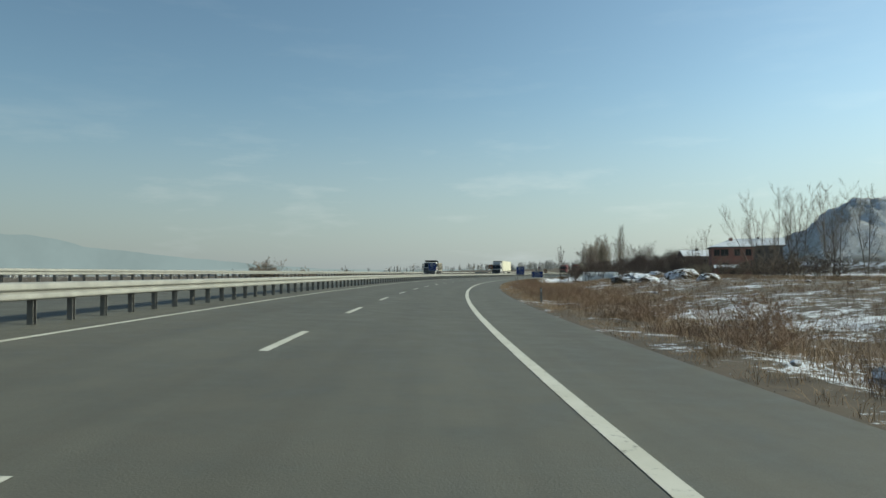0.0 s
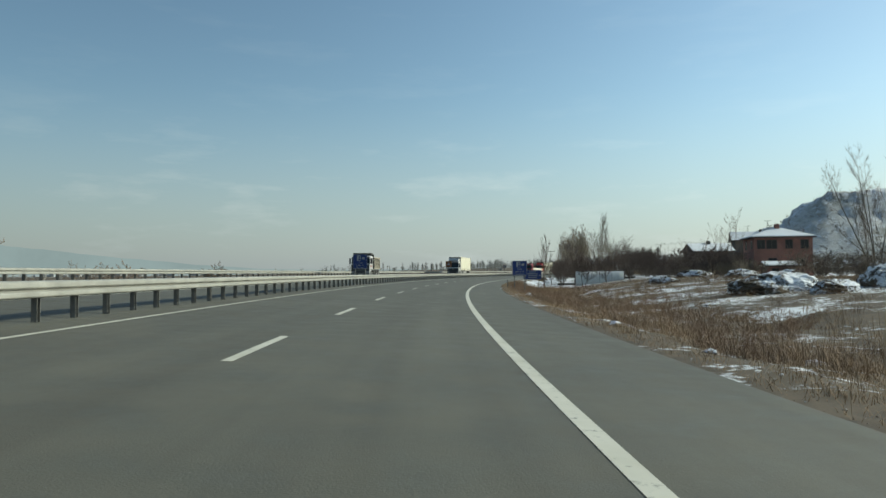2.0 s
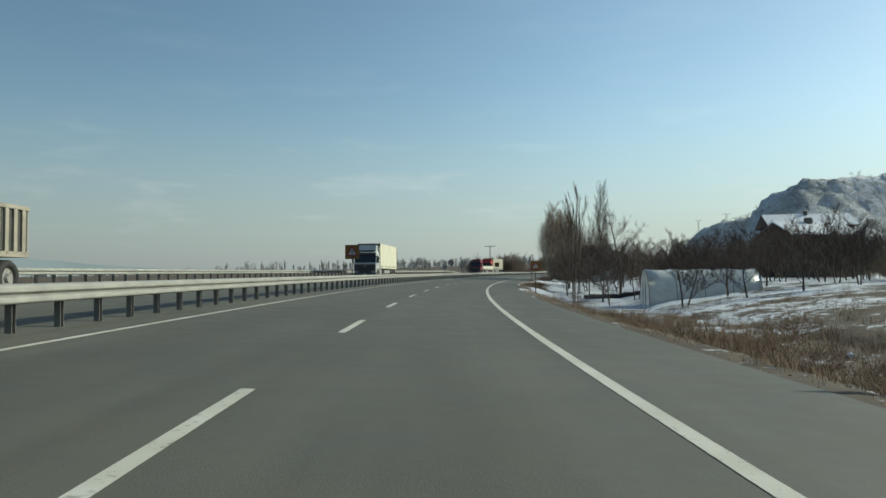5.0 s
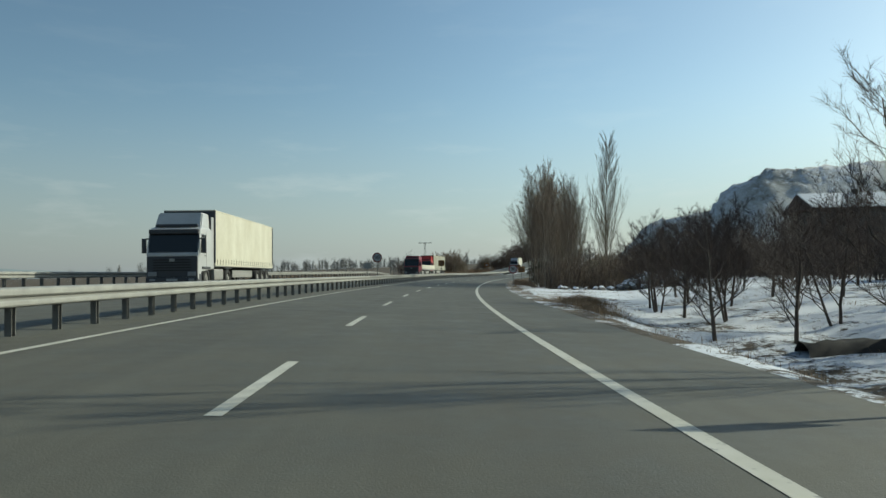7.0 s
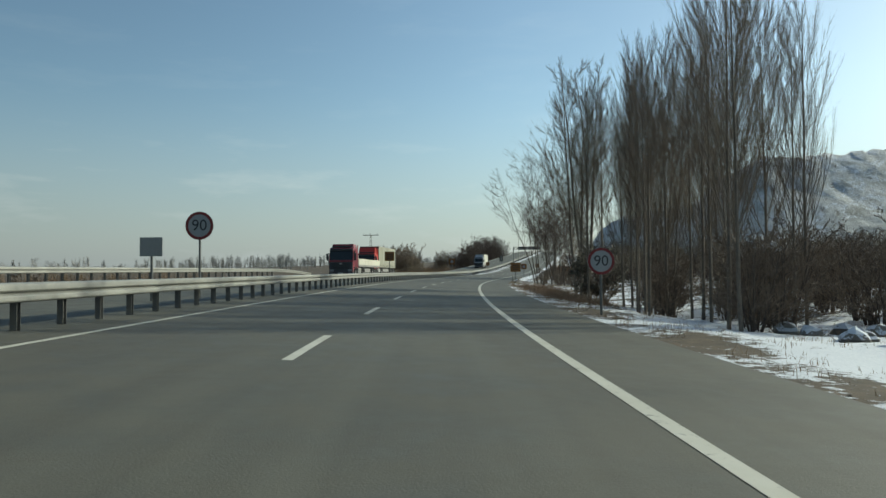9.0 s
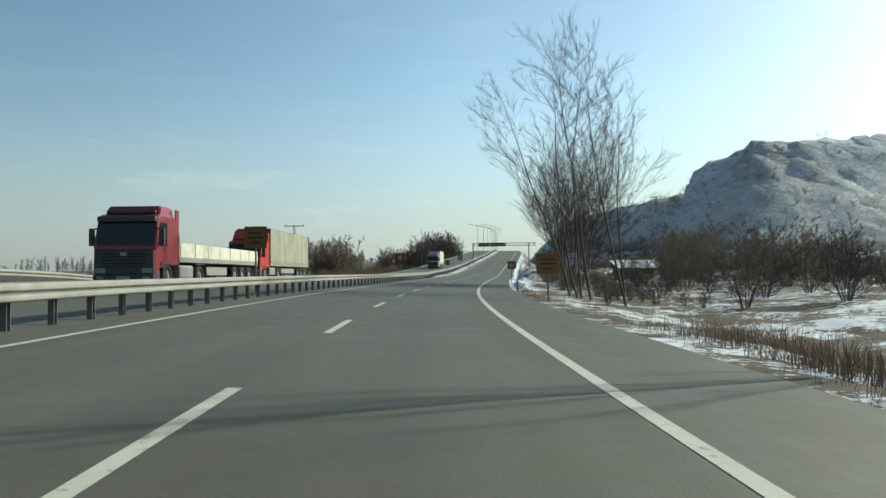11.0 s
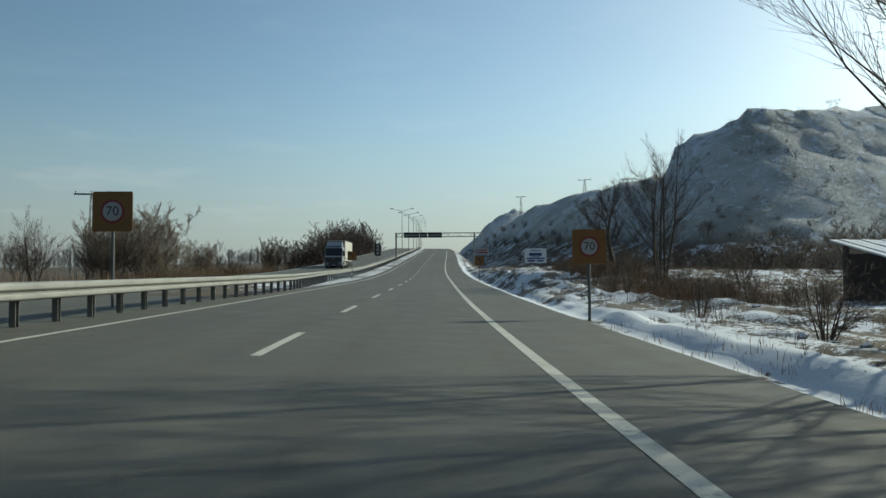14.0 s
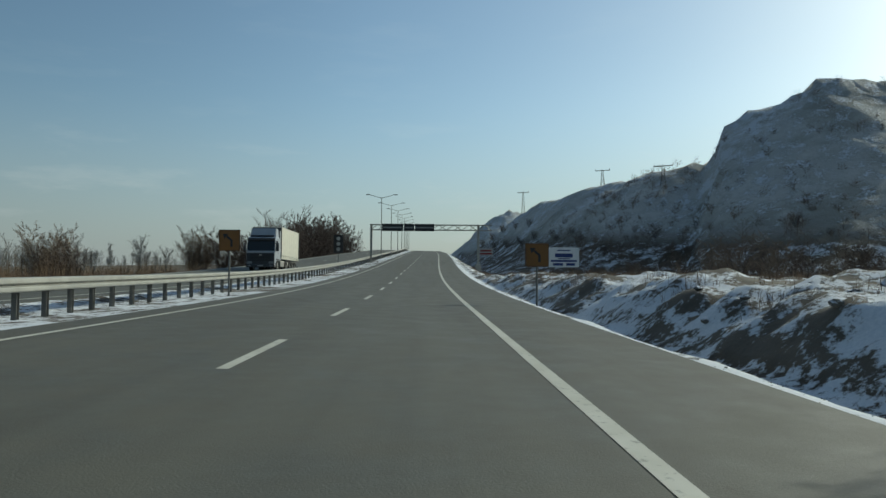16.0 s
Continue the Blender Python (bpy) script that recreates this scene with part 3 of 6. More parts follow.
def signpost(s, u, zc, wide, high, film, label, posts=(0.0,), shape="rect", turn=0.0, category="road sign"):
    """A sign whose panel is centred at height zc above the datum; returns its empty and the panel's height above its foot."""
    g = gz(s, u) - 0.02
    x, y = plan(s, u)
    ob = thing("road_sign", pose(float(x), float(y), g, 0, 0, -math.degrees(float(lin(s, HEAD))) + turn), label, category)
    h = zc - g
    for px in posts:
        bm = cyl(bmesh.new(), 0.038, 0.038, (px, 0.05, -0.3), (px, 0.05, h + high * 0.42), 10)
        part("post", bm, post_grey, ob)
        bm = box(bmesh.new(), px - 0.05, px + 0.05, 0.01, 0.09, h - 0.06, h - 0.02)
        box(bm, px - 0.05, px + 0.05, 0.01, 0.09, h + high * 0.3, h + high * 0.3 + 0.04)
        part("clamp", bm, galv_dark, ob)
    out = rect(-wide / 2, wide / 2, h - high / 2, h + high / 2, min(wide, high) * 0.04) if shape == "rect" else disc(wide / 2, 0, h)
    plate("panel", out, film, ob, -0.008, 0.008)
    plate("panel_back", [(px * 0.99, h + (pz - h) * 0.99) for px, pz in out], sign_back, ob, 0.008, 0.013)
    return ob, h


def rim(ob, h, outline_o, outline_i, mat, y=-0.0105):
    """A flat band between two outlines of as many points."""
    n = len(outline_o)
    v = [(x, y, z) for x, z in outline_o] + [(x, y, z) for x, z in outline_i]
    f = [(i, (i + 1) % n, n + (i + 1) % n, n + i) for i in range(n)]
    return raw("border", v, f, mat, ob)


def bars(ob, rows, mat, y=-0.0115):
    """Writing too small to read: plain bars, (x0, x1, z0, z1)."""
    for x0, x1, z0, z1 in rows:
        plate("writing", rect(x0, x1, z0, z1), mat, ob, y, y + 0.002)


def camera_sign(s, u, zc, label):
    ob, h = signpost(s, u, zc, 1.2, 1.2, blue_film, label, (-0.42, 0.42))
    rim(ob, h, rect(-.585, .585, h - .585, h + .585), rect(-.565, .565, h - .565, h + .565), white_film)
    plate("pictogram", rect(-.27, .06, h + .06, h + .52, 0.06), white_film, ob, -0.0125, -0.0105)
    for cz, r in ((.38, .07), (.18, .09)):
        plate("pictogram_lens", disc(r, -.06, h + cz, 20), blue_film, ob, -0.0145, -0.013)
    plate("pictogram_body", rect(.20, .27, h + .16, h + .40), white_film, ob, -0.0125, -0.0105)
    plate("pictogram_hood", [(.27, h + .22), (.38, h + .16), (.38, h + .40), (.27, h + .34)], white_film, ob, -0.0125, -0.0105)
    plate("pictogram_bracket", rect(.13, .20, h + .25, h + .31), white_film, ob, -0.0125, -0.0105)
    for k, w in enumerate(("Trafik", "Elektronik", "Denetleme")):
        lettering(w, 0.17, white_film, ob, 0, h - 0.11 - 0.19 * k)
    return ob


def warning_sign(s, u, zc, size, label, what="mark"):
    ob, h = signpost(s, u, zc, size, size, yellow_film, label)
    k = size / 1.0
    if what == "mark":
        tri_o = [(0, h + .46 * k), (-.42 * k, h - .28 * k), (.42 * k, h - .28 * k)]
        tri_i = [(0, h + .30 * k), (-.29 * k, h - .20 * k), (.29 * k, h - .20 * k)]
        plate("red_triangle", tri_o, red_film, ob, -0.0125, -0.0105)
        plate("white_field", tri_i, white_film, ob, -0.0145, -0.013)
        plate("mark_stroke", [(-.035 * k, h + .17 * k), (-.02 * k, h - .06 * k), (.02 * k, h - .06 * k), (.035 * k, h + .17 * k)], black_film, ob, -0.0165, -0.015)
        plate("mark_dot", disc(.03 * k, 0, h - .12 * k, 16), black_film, ob, -0.0165, -0.015)
        bars(ob, [(-.18 * k, .18 * k, h - .40 * k, h - .35 * k)], black_film)
    elif what == "bend":
        plate("arrow_stem", [(.05 * k, h - .30 * k), (.15 * k, h - .30 * k), (.15 * k, h + .02 * k), (-.10 * k, h + .22 * k), (-.16 * k, h + .15 * k), (.05 * k, h - .03 * k)], black_film, ob, -0.0125, -0.0105)
        plate("arrow_head", [(-.30 * k, h + .30 * k), (-.05 * k, h + .30 * k), (-.24 * k, h + .06 * k)], black_film, ob, -0.0125, -0.0105)
        rim(ob, h, rect(-.48 * k, .48 * k, h - .48 * k, h + .48 * k), rect(-.46 * k, .46 * k, h - .46 * k, h + .46 * k), black_film)
    else:
        limit_face(ob, h, 0.30 * k, what, -0.0105)
    return ob


def limit_face(ob, h, r, number, y):
    plate("red_ring", disc(r, 0, h), red_film, ob, y - 0.002, y)
    plate("white_field", disc(r * 0.80, 0, h), white_film, ob, y - 0.004, y - 0.0025)
    lettering(number, r * 1.12, black_film, ob, 0, h, y - 0.006, "number")


def limit_sign(s, u, zc, dia, number, label):
    ob, h = signpost(s, u, zc, dia, dia, white_film, label, shape="disc")
    limit_face(ob, h, dia / 2 * 0.99, number, -0.0105)
    return ob


camera_sign(106.5, -3.9, 1.69, "blue camera enforcement sign on two grey posts in dry roadside grass")
camera_sign(106.3, 9.4, 2.31, "blue camera enforcement sign on two tall posts in the median")
low, lh = signpost(126, -5.6, 1.09, 1.95, 1.0, blue_film, "wide low blue information sign with small white writing", (-0.7, 0.7))
rim(low, lh, rect(-.95, .95, lh - .475, lh + .475), rect(-.93, .93, lh - .455, lh + .455), white_film)
bars(low, [(-.35, .35, lh + .28, lh + .36), (-.55, .60, lh + .08, lh + .16), (-.45, .55, lh - .12, lh - .04), (-.5, .5, lh - .34, lh - .26)], white_film)
bars(low, [(-.86, -.70, lh - .16, lh + .0), (.70, .86, lh - .16, lh + .0)], white_film)
warning_sign(168, -3.4, 1.84, 0.72, "square orange danger sign with red triangle beside the shoulder")
warning_sign(168, 9.7, 2.95, 1.02, "square orange danger sign with red triangle on a tall median post")
limit_sign(225, -3.0, 1.80, 0.80, "90", "round white 90 speed limit sign with red ring beside the trees")
limit_sign(227, 9.6, 3.08, 0.92, "90", "round white 90 speed limit sign with red ring in the median")
ob, h = signpost(224.5, 10.1, 2.30, 0.66, 0.55, sign_back, "small plain grey square sign on a median post")
ob, h = signpost(278, -3.1, 2.05, 1.05, 0.95, yellow_film, "square orange sign with dark writing beside the shoulder")
bars(ob, [(-.3, .3, h + .15, h + .22), (-.36, .36, h - .05, h + .03), (-.25, .25, h - .28, h - .2)], black_film)
ob, h = signpost(276, 9.8, 3.26, 0.98, 0.95, yellow_film, "square orange sign with dark writing in the median")
bars(ob, [(-.3, .3, h + .15, h + .22), (-.36, .36, h - .05, h + .03), (-.25, .25, h - .28, h - .2)], black_film)
warning_sign(321, -2.65, 2.48, 0.86, "square orange 70 speed limit sign on a grey post", "70")
warning_sign(321, 9.3, 3.42, 1.0, "square orange 70 speed limit sign on a tall median post", "70")
warning_sign(366, -2.6, 3.03, 0.85, "square orange bend sign with black arrow beside the gutter", "bend")
warning_sign(368, 8.95, 3.58, 0.82, "square orange bend sign with black arrow in the median", "bend")
ob, h = signpost(414.5, 10.6, float(deck(414.5, 9)) + 2.6, 1.0, 1.9, black_film, "tall dark flashing warning board in the median", category="warning board")
for dz in (-0.55, 0.0, 0.55):
    plate("lamp_ring", disc(0.2, 0, h + dz, 20), sign_back, ob, -0.03, -0.009)
board_white = plain("white_billboard_sheet", (0.62, 0.64, 0.66), 0.5, 0, 0.1, 2.0)
ob, h = signpost(436, -16.9, 5.3, 4.1, 2.7, board_white, "white advertising board with blue lettering and stripe", (-1.5, 0, 1.5), category="billboard")
bars(ob, [(-1.75, 1.75, h - .62, h - .36), (-1.2, 1.2, h - .02, h + .52), (-.9, .9, h + .85, h + 1.0), (-.8, .8, h - .25, h - .12)], blue_film)
bars(ob, [(-1.5, -.1, h - 1.12, h - .78), (.3, 1.5, h - 1.12, h - .78)], blue_film)
ob, h = signpost(470, -8.6, float(lin(470, RZ)) + 1.2, 2.6, 1.4, white_film, "small white roadside board with red lettering", (-.9, .9), category="billboard")
bars(ob, [(-1.0, 1.0, h + .1, h + .42), (-1.1, 1.1, h - .45, h - .12)], red_film)

# delineator posts on the shoulder
for s_, u_ in ((-4, -2.9), (32.4, -3.35), (110.5, -2.95), (291.4, -2.5), (335.3, -2.75)):
    d_ = thing("delineator_post", at(s_, u_), "slim dark roadside delineator post with a reflector", "marker post", "delineators along the shoulder")
    part("body", box(bmesh.new(), -.045, .045, -.03, .03, -.2, .68, 0.012), galv_dark, d_)
    part("reflector", box(bmesh.new(), -.025, .025, -.036, -.028, .48, .62), white_film, d_)

# ---- gantry, lamps, pylons ----
gan = thing("sign_gantry", at(443, 9.8, 0), "galvanised truss gantry with dark message boards over the road", "gantry")
gtop = 10.1 - gz(443, 9.8)
GL, GR = -0.2, 17.5
for px in (0.0, 15.5):
    b0 = -1.0
    bm = box(bmesh.new(), px - .16, px + .16, -.16, .16, b0, gtop, 0.03)
    box(bm, px - .4, px + .4, -.4, .4, -0.5 if px == 0 else -1.2, 0.15 if px == 0 else -0.2)
    part("column", bm, galv, gan)
bm = bmesh.new()
for zz in (gtop - .75, gtop):
    for yy in (-.35, .35):
        cyl(bm, .06, .06, (GL, yy, zz), (GR, yy, zz), 8)
part("chord", bm, galv, gan)
bm = bmesh.new()
n = 16
for i in range(n):
    x0, x1 = GL + (GR - GL) * i / n, GL + (GR - GL) * (i + 1) / n
    for yy in (-.35, .35):
        cyl(bm, .03, .03, (x0, yy, gtop - .75), (x1, yy, gtop) if i % 2 else (x1, yy, gtop - .75), 5)
        cyl(bm, .03, .03, (x0, yy, gtop - .75 if i % 2 == 0 else gtop), (x1, yy, gtop if i % 2 == 0 else gtop - .75), 5)
    cyl(bm, .03, .03, (x0, -.35, gtop), (x1, .35, gtop), 5)
part("lattice", bm, galv, gan)
for x0, x1 in ((1.6, 4.6), (4.75, 6.2), (6.35, 9.1)):
    bd = part("message_board", box(bmesh.new(), x0, x1, -.62, -.38, gtop - .95, gtop + .1, 0.02), black_film, gan)
    bars(bd, [(x0 + .2, x1 - .2, gtop - .55, gtop - .35)], sign_back, -0.632)


def street_lamp(s, u, h):
    ob = thing("street_lamp", at(s, u), "tall galvanised street lamp with two arms in the median", "street lamp", "street lamps along the median")
    part("pole", cyl(bmesh.new(), .10, .055, (0, 0, -.3), (0, 0, h - .5), 10), galv, ob)
    for sx in (-1, 1):
        bm = cyl(bmesh.new(), .05, .035, (0, 0, h - .55), (sx * 2.1, 0, h), 8)
        arm = part("arm", bm, galv, ob)
        part("lamp_head", box(bmesh.new(), min(sx * 2.0, sx * 2.75), max(sx * 2.0, sx * 2.75), -.16, .16, h - .03, h + .1, 0.04), galv_dark, arm)
    part("base_plate", box(bmesh.new(), -.22, .22, -.22, .22, -.1, .06, 0.01), galv, ob)
    return ob


street_lamp(462, 9.9, 11.0)
for k in range(1, 9):
    street_lamp(462 + 25.5 * k, 9.9, 11.0)


def pylon(m, h, label):
    ob = thing("power_pylon", m, label, "pylon")
    bm = bmesh.new()
    w0, w1 = 0.55, 0.16
    for sx in (-1, 1):
        for sy in (-1, 1):
            cyl(bm, .05, .035, (sx * w0, sy * w0, -.6), (sx * w1, sy * w1, h), 5)
    part("leg_frame", bm, galv_dark, ob)
    bm = bmesh.new()
    n = 9
    for i in range(n):
        a, c = i / n, (i + 1) / n
        wa, wc = w0 + (w1 - w0) * a, w0 + (w1 - w0) * c
        for q in range(4):
            d0 = [(-1, -1), (1, -1), (1, 1), (-1, 1)][q]
            d1 = [(1, -1), (1, 1), (-1, 1), (-1, -1)][q]
            cyl(bm, .02, .02, (d0[0] * wa, d0[1] * wa, h * a), (d1[0] * wc, d1[1] * wc, h * c), 4)
    part("bracing", bm, galv_dark, ob)
    part("cross_arm", box(bmesh.new(), -2.1, 2.1, -.08, .08, h - .1, h + .08), galv_dark, ob)
    for x in (-1.9, -0.1, 1.9):
        part("insulator", cyl(bmesh.new(), .07, .05, (x, 0, h + .05), (x, 0, h + .45), 8), white_film, ob)
    return ob


def place(x, y, z=0.0, turn=0.0):
    """Pose on the ground under a world place."""
    k = int(np.argmin((RX - x) ** 2 + (RY - y) ** 2))
    a = HEAD[k]
    u = -(x - RX[k]) * math.cos(a) + (y - RY[k]) * math.sin(a)
    return pose(x, y, gz(ST[k], u) + z, 0, 0, turn)


pm = place(95.5, 384.4, 0, -25)
pylon(pm, 12.0 - pm.translation.z, "lattice power pylon with one cross arm in the field")
for x, y, zt in ((231, 416.8, 26.6), (251, 452, 29.0), (268.5, 504, 33.0)):
    pm = place(x, y, -0.3, -60)
    pylon(pm, max(4.0, zt - pm.translation.z), "lattice power pylon on the snowy hillside")

# ---- vehicles on the oncoming carriageway ----
glass_dark = plain("dark_window_glass", (0.015, 0.018, 0.020), 0.12, 0, 0.1, 1.0)
rubber = plain("tyre_rubber", (0.022, 0.021, 0.020), 0.85, 0, 0.2, 5.0)
steel_rim = plain("painted_wheel_rim", (0.30, 0.29, 0.27), 0.5, 0.3, 0.25, 6.0)
chassis_mat = plain("dirty_chassis", (0.030, 0.028, 0.026), 0.8, 0.1, 0.3, 3.0)
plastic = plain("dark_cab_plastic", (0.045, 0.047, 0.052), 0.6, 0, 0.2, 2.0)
lamp_glass = plain("headlight_glass", (0.22, 0.23, 0.24), 0.15, 0, 0.1, 6.0)
white_cab = coated("white_cab_paint", (0.44, 0.44, 0.43))
red_cab = coated("red_cab_paint", (0.46, 0.040, 0.026))
crimson_cab = coated("crimson_cab_paint", (0.21, 0.020, 0.030))
# white cab paint dulled and tinted blue to carry the shade on it
shaded_white_cab = coated("shade_tinted_white_cab_paint", (0.36, 0.38, 0.41))
dump_steel = plain("dusty_tipper_ribs", (0.30, 0.27, 0.215), 0.75, 0.1, 0.3, 1.6)
dump_dark = plain("dark_tipper_panels", (0.055, 0.055, 0.048), 0.75, 0.1, 0.35, 1.6)
grey_steel = plain("grimy_grey_bumper", (0.13, 0.13, 0.125), 0.6, 0.1, 0.3, 3.0)

# trailer curtain: creamy tarpaulin, wavy and dirty
def tarpaulin(name, c0, c1):
    m, nt, b = material(name, 0.6)
    n1, n2 = grain(nt, 0.7, 6, 0.65, "Object", (1, 1, 0.5)), grain(nt, 6, 4)
    c = blend(nt, span(nt, n1, 0.3, 0.7), c0, c1)
    c = blend(nt, span(nt, n2, 0.5, 0.8, 0, 0.3), c, tuple(v * 0.7 for v in c0))
    nt.links.new(c, b.inputs["Base Color"])
    bump(nt, b, n1, 0.5, 0.06)
    return m


cream_tarp = tarpaulin("cream_trailer_curtain", (0.44, 0.41, 0.31), (0.56, 0.54, 0.44))
grey_tarp = tarpaulin("grey_green_trailer_curtain", (0.21, 0.20, 0.150), (0.34, 0.33, 0.26))


def wheel(parent, x, y, r=0.5, w=0.3):
    """A wheel with its axle along x, outer face away from the middle."""
    sx = 1 if x > 0 else -1
    bm = bmesh.new()
    prof = [(r * .62, -w / 2), (r * .93, -w / 2), (r, -w / 2 + .05), (r, w / 2 - .05), (r * .93, w / 2), (r * .62, w / 2)]
    n = 20
    rings = [[bm.verts.new((x + px, y + pr * math.cos(2 * math.pi * k / n), r + pr * math.sin(2 * math.pi * k / n))) for pr, px in prof] for k in range(n)]
    for k in range(n):
        for j in range(len(prof)):
            a, c = rings[k], rings[(k + 1) % n]
            bm.faces.new((a[j], c[j], c[(j + 1) % len(prof)], a[(j + 1) % len(prof)]))
    wh = part("wheel", bm, rubber, parent, "", True)
    bm = bmesh.new()
    cyl(bm, r * .63, r * .63, (x - w * .35, y, r), (x + w * .35, y, r), 18)
    cyl(bm, r * .30, r * .22, (x + sx * w * .3, y, r), (x + sx * w * .52, y, r), 12)
    for k in range(8):
        a = 2 * math.pi * k / 8
        cyl(bm, .022, .022, (x + sx * w * .34, y + r * .45 * math.cos(a), r + r * .45 * math.sin(a)), (x + sx * w * .42, y + r * .45 * math.cos(a), r + r * .45 * math.sin(a)), 6)
    part("rim", bm, steel_rim, wh)
    return wh


def cab(parent, paint_m, y1, wide, h, length, roof=0.0, stripe_m=None, old=False):
    """A lorry cab; its front is at y1 and it looks along +y."""
    w, y0 = wide / 2, y1 - length
    bm = bmesh.new()
    side = [(y0, 0.95), (y0, h - .12), (y0 + .25, h), (y1 - .62, h), (y1 - .38, h - .1), (y1 - .10, 1.75), (y1, 1.55), (y1, .45), (y1 - .35, .38), (y1 - .42, .95)]
    a = [bm.verts.new((-w, y, z)) for y, z in side]
    c = [bm.verts.new((w, y, z)) for y, z in side]
    n = len(side)
    bm.faces.new(a)
    bm.faces.new(c[::-1])
    for i in range(n):
        bm.faces.new((a[i], c[i], c[(i + 1) % n], a[(i + 1) % n]))
    bmesh.ops.bevel(bm, geom=list(bm.edges), offset=.09, segments=3, affect='EDGES', profile=.6)
    body = part("cab", bm, paint_m, parent)
    # windscreen lies on the sloping front
    p0, p1 = (y1 - .10, 1.75), (y1 - .38, h - .1)
    def on(k, out=.012):
        return p0[0] + (p1[0] - p0[0]) * k + out, p0[1] + (p1[1] - p0[1]) * k
    (ya, za), (yb, zb) = on(.03), on(.90)
    v = [(-w + .07, ya, za), (w - .07, ya, za), (w - .12, yb, zb), (-w + .12, yb, zb)]
    v += [(x, y - .03, z) for x, y, z in v]
    raw("windscreen", v, [(0, 1, 2, 3), (7, 6, 5, 4), (0, 4, 5, 1), (1, 5, 6, 2), (2, 6, 7, 3), (3, 7, 4, 0)], glass_dark, body)
    # black band round the glass, added to stand in for shade on the front
    (ya, za), (yb, zb) = on(-.02, .004), on(.97, .004)
    v = [(-w + .02, ya, za), (w - .02, ya, za), (w - .06, yb, zb), (-w + .06, yb, zb)]
    v += [(x, y - .03, z) for x, y, z in v]
    raw("windscreen_shade_surround", v, [(0, 1, 2, 3), (7, 6, 5, 4), (0, 4, 5, 1), (1, 5, 6, 2), (2, 6, 7, 3), (3, 7, 4, 0)], plastic, body)
    for sx in (-1, 1):
        bm = bmesh.new()
        x0 = sx * (w + .004)
        pts = [(y1 - 1.15, 1.75), (y1 - .32, 1.75), (y1 - .5, h - .35), (y1 - 1.15, h - .35)]
        vs = [bm.verts.new((x0, y, z)) for y, z in pts]
        vt = [bm.verts.new((x0 + sx * .012, y, z)) for y, z in pts]
        bm.faces.new(vs)
        bm.faces.new(vt[::-1])
        for i in range(4):
            bm.faces.new((vs[i], vt[i], vt[(i + 1) % 4], vs[(i + 1) % 4]))
        part("side_window", bm, glass_dark, body)
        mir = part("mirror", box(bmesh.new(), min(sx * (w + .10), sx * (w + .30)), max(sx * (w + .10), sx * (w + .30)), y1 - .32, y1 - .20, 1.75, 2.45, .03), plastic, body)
        part("mirror_arm", box(bmesh.new(), min(sx * (w - .04), sx * (w + .12)), max(sx * (w - .04), sx * (w + .12)), y1 - .30, y1 - .24, 2.40, 2.46), plastic, mir)
        part("headlight", box(bmesh.new(), min(sx * (w - .50), sx * (w - .08)), max(sx * (w - .50), sx * (w - .08)), y1 - .02, y1 + .035, .64, .86, .03), lamp_glass, body)
        part("wheel_arch", box(bmesh.new(), sx * w - .05, sx * w + .05, y1 - 1.75, y1 - .55, .98, 1.10, .02), plastic, body)
        part("step", box(bmesh.new(), min(sx * (w - .25), sx * (w + .01)), max(sx * (w - .25), sx * (w + .01)), y1 - .5, y1 - .12, .35, .75, .03), plastic, body)
        if stripe_m:
            part("side_stripe", box(bmesh.new(), min(sx * (w + .002), sx * (w + .010)), max(sx * (w + .002), sx * (w + .010)), y1 - 1.5, y1 - .25, 1.38, 1.56), stripe_m, body)
    # black grille, bumper and visor enlarged: the front's shade put into parts
    z0, z1 = (.62, 1.66) if old else (.60, 1.58)
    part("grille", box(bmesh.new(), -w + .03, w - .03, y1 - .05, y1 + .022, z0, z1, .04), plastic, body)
    nb = 6 if old else 5
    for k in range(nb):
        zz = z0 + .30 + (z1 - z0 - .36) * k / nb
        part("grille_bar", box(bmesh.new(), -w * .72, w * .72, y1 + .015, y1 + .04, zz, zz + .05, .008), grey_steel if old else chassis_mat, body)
    part("badge_plate", box(bmesh.new(), -.13, .13, y1 + .03, y1 + .05, z1 - .24, z1 - .10, .01), steel_rim, body)
    part("front_panel", box(bmesh.new(), -w + .06, w - .06, y1 - .08, y1 + .012, z1 + .01, z1 + .13, .02), paint_m, body)
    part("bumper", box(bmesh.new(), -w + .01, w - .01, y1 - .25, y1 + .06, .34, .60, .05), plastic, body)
    for sx in (-1, 1):
        part("fog_light", box(bmesh.new(), min(sx * (w - .44), sx * (w - .16)), max(sx * (w - .44), sx * (w - .16)), y1 + .05, y1 + .07, .42, .53, .01), lamp_glass, body)
        part("door_handle", box(bmesh.new(), min(sx * w, sx * (w + .03)), max(sx * w, sx * (w + .03)), y1 - 1.12, y1 - .94, 1.60, 1.65, .008), plastic, body)
        part("door_seam", box(bmesh.new(), min(sx * (w - .01), sx * (w + .004)), max(sx * (w - .01), sx * (w + .004)), y1 - 1.24, y1 - 1.225, .98, h - .2), chassis_mat, body)
        if not old:
            part("side_fairing", box(bmesh.new(), min(sx * (w - .05), sx * (w - .005)), max(sx * (w - .05), sx * (w - .005)), y0 - .32, y0 + .06, 1.0, h + roof * .8, .015), paint_m, body)
    for x in (-.45, .45):
        part("wiper", box(bmesh.new(), x - .38, x + .30, y1 - .10, y1 - .085, 1.80, 1.825), plastic, body)
    bars_y = y1 + .064
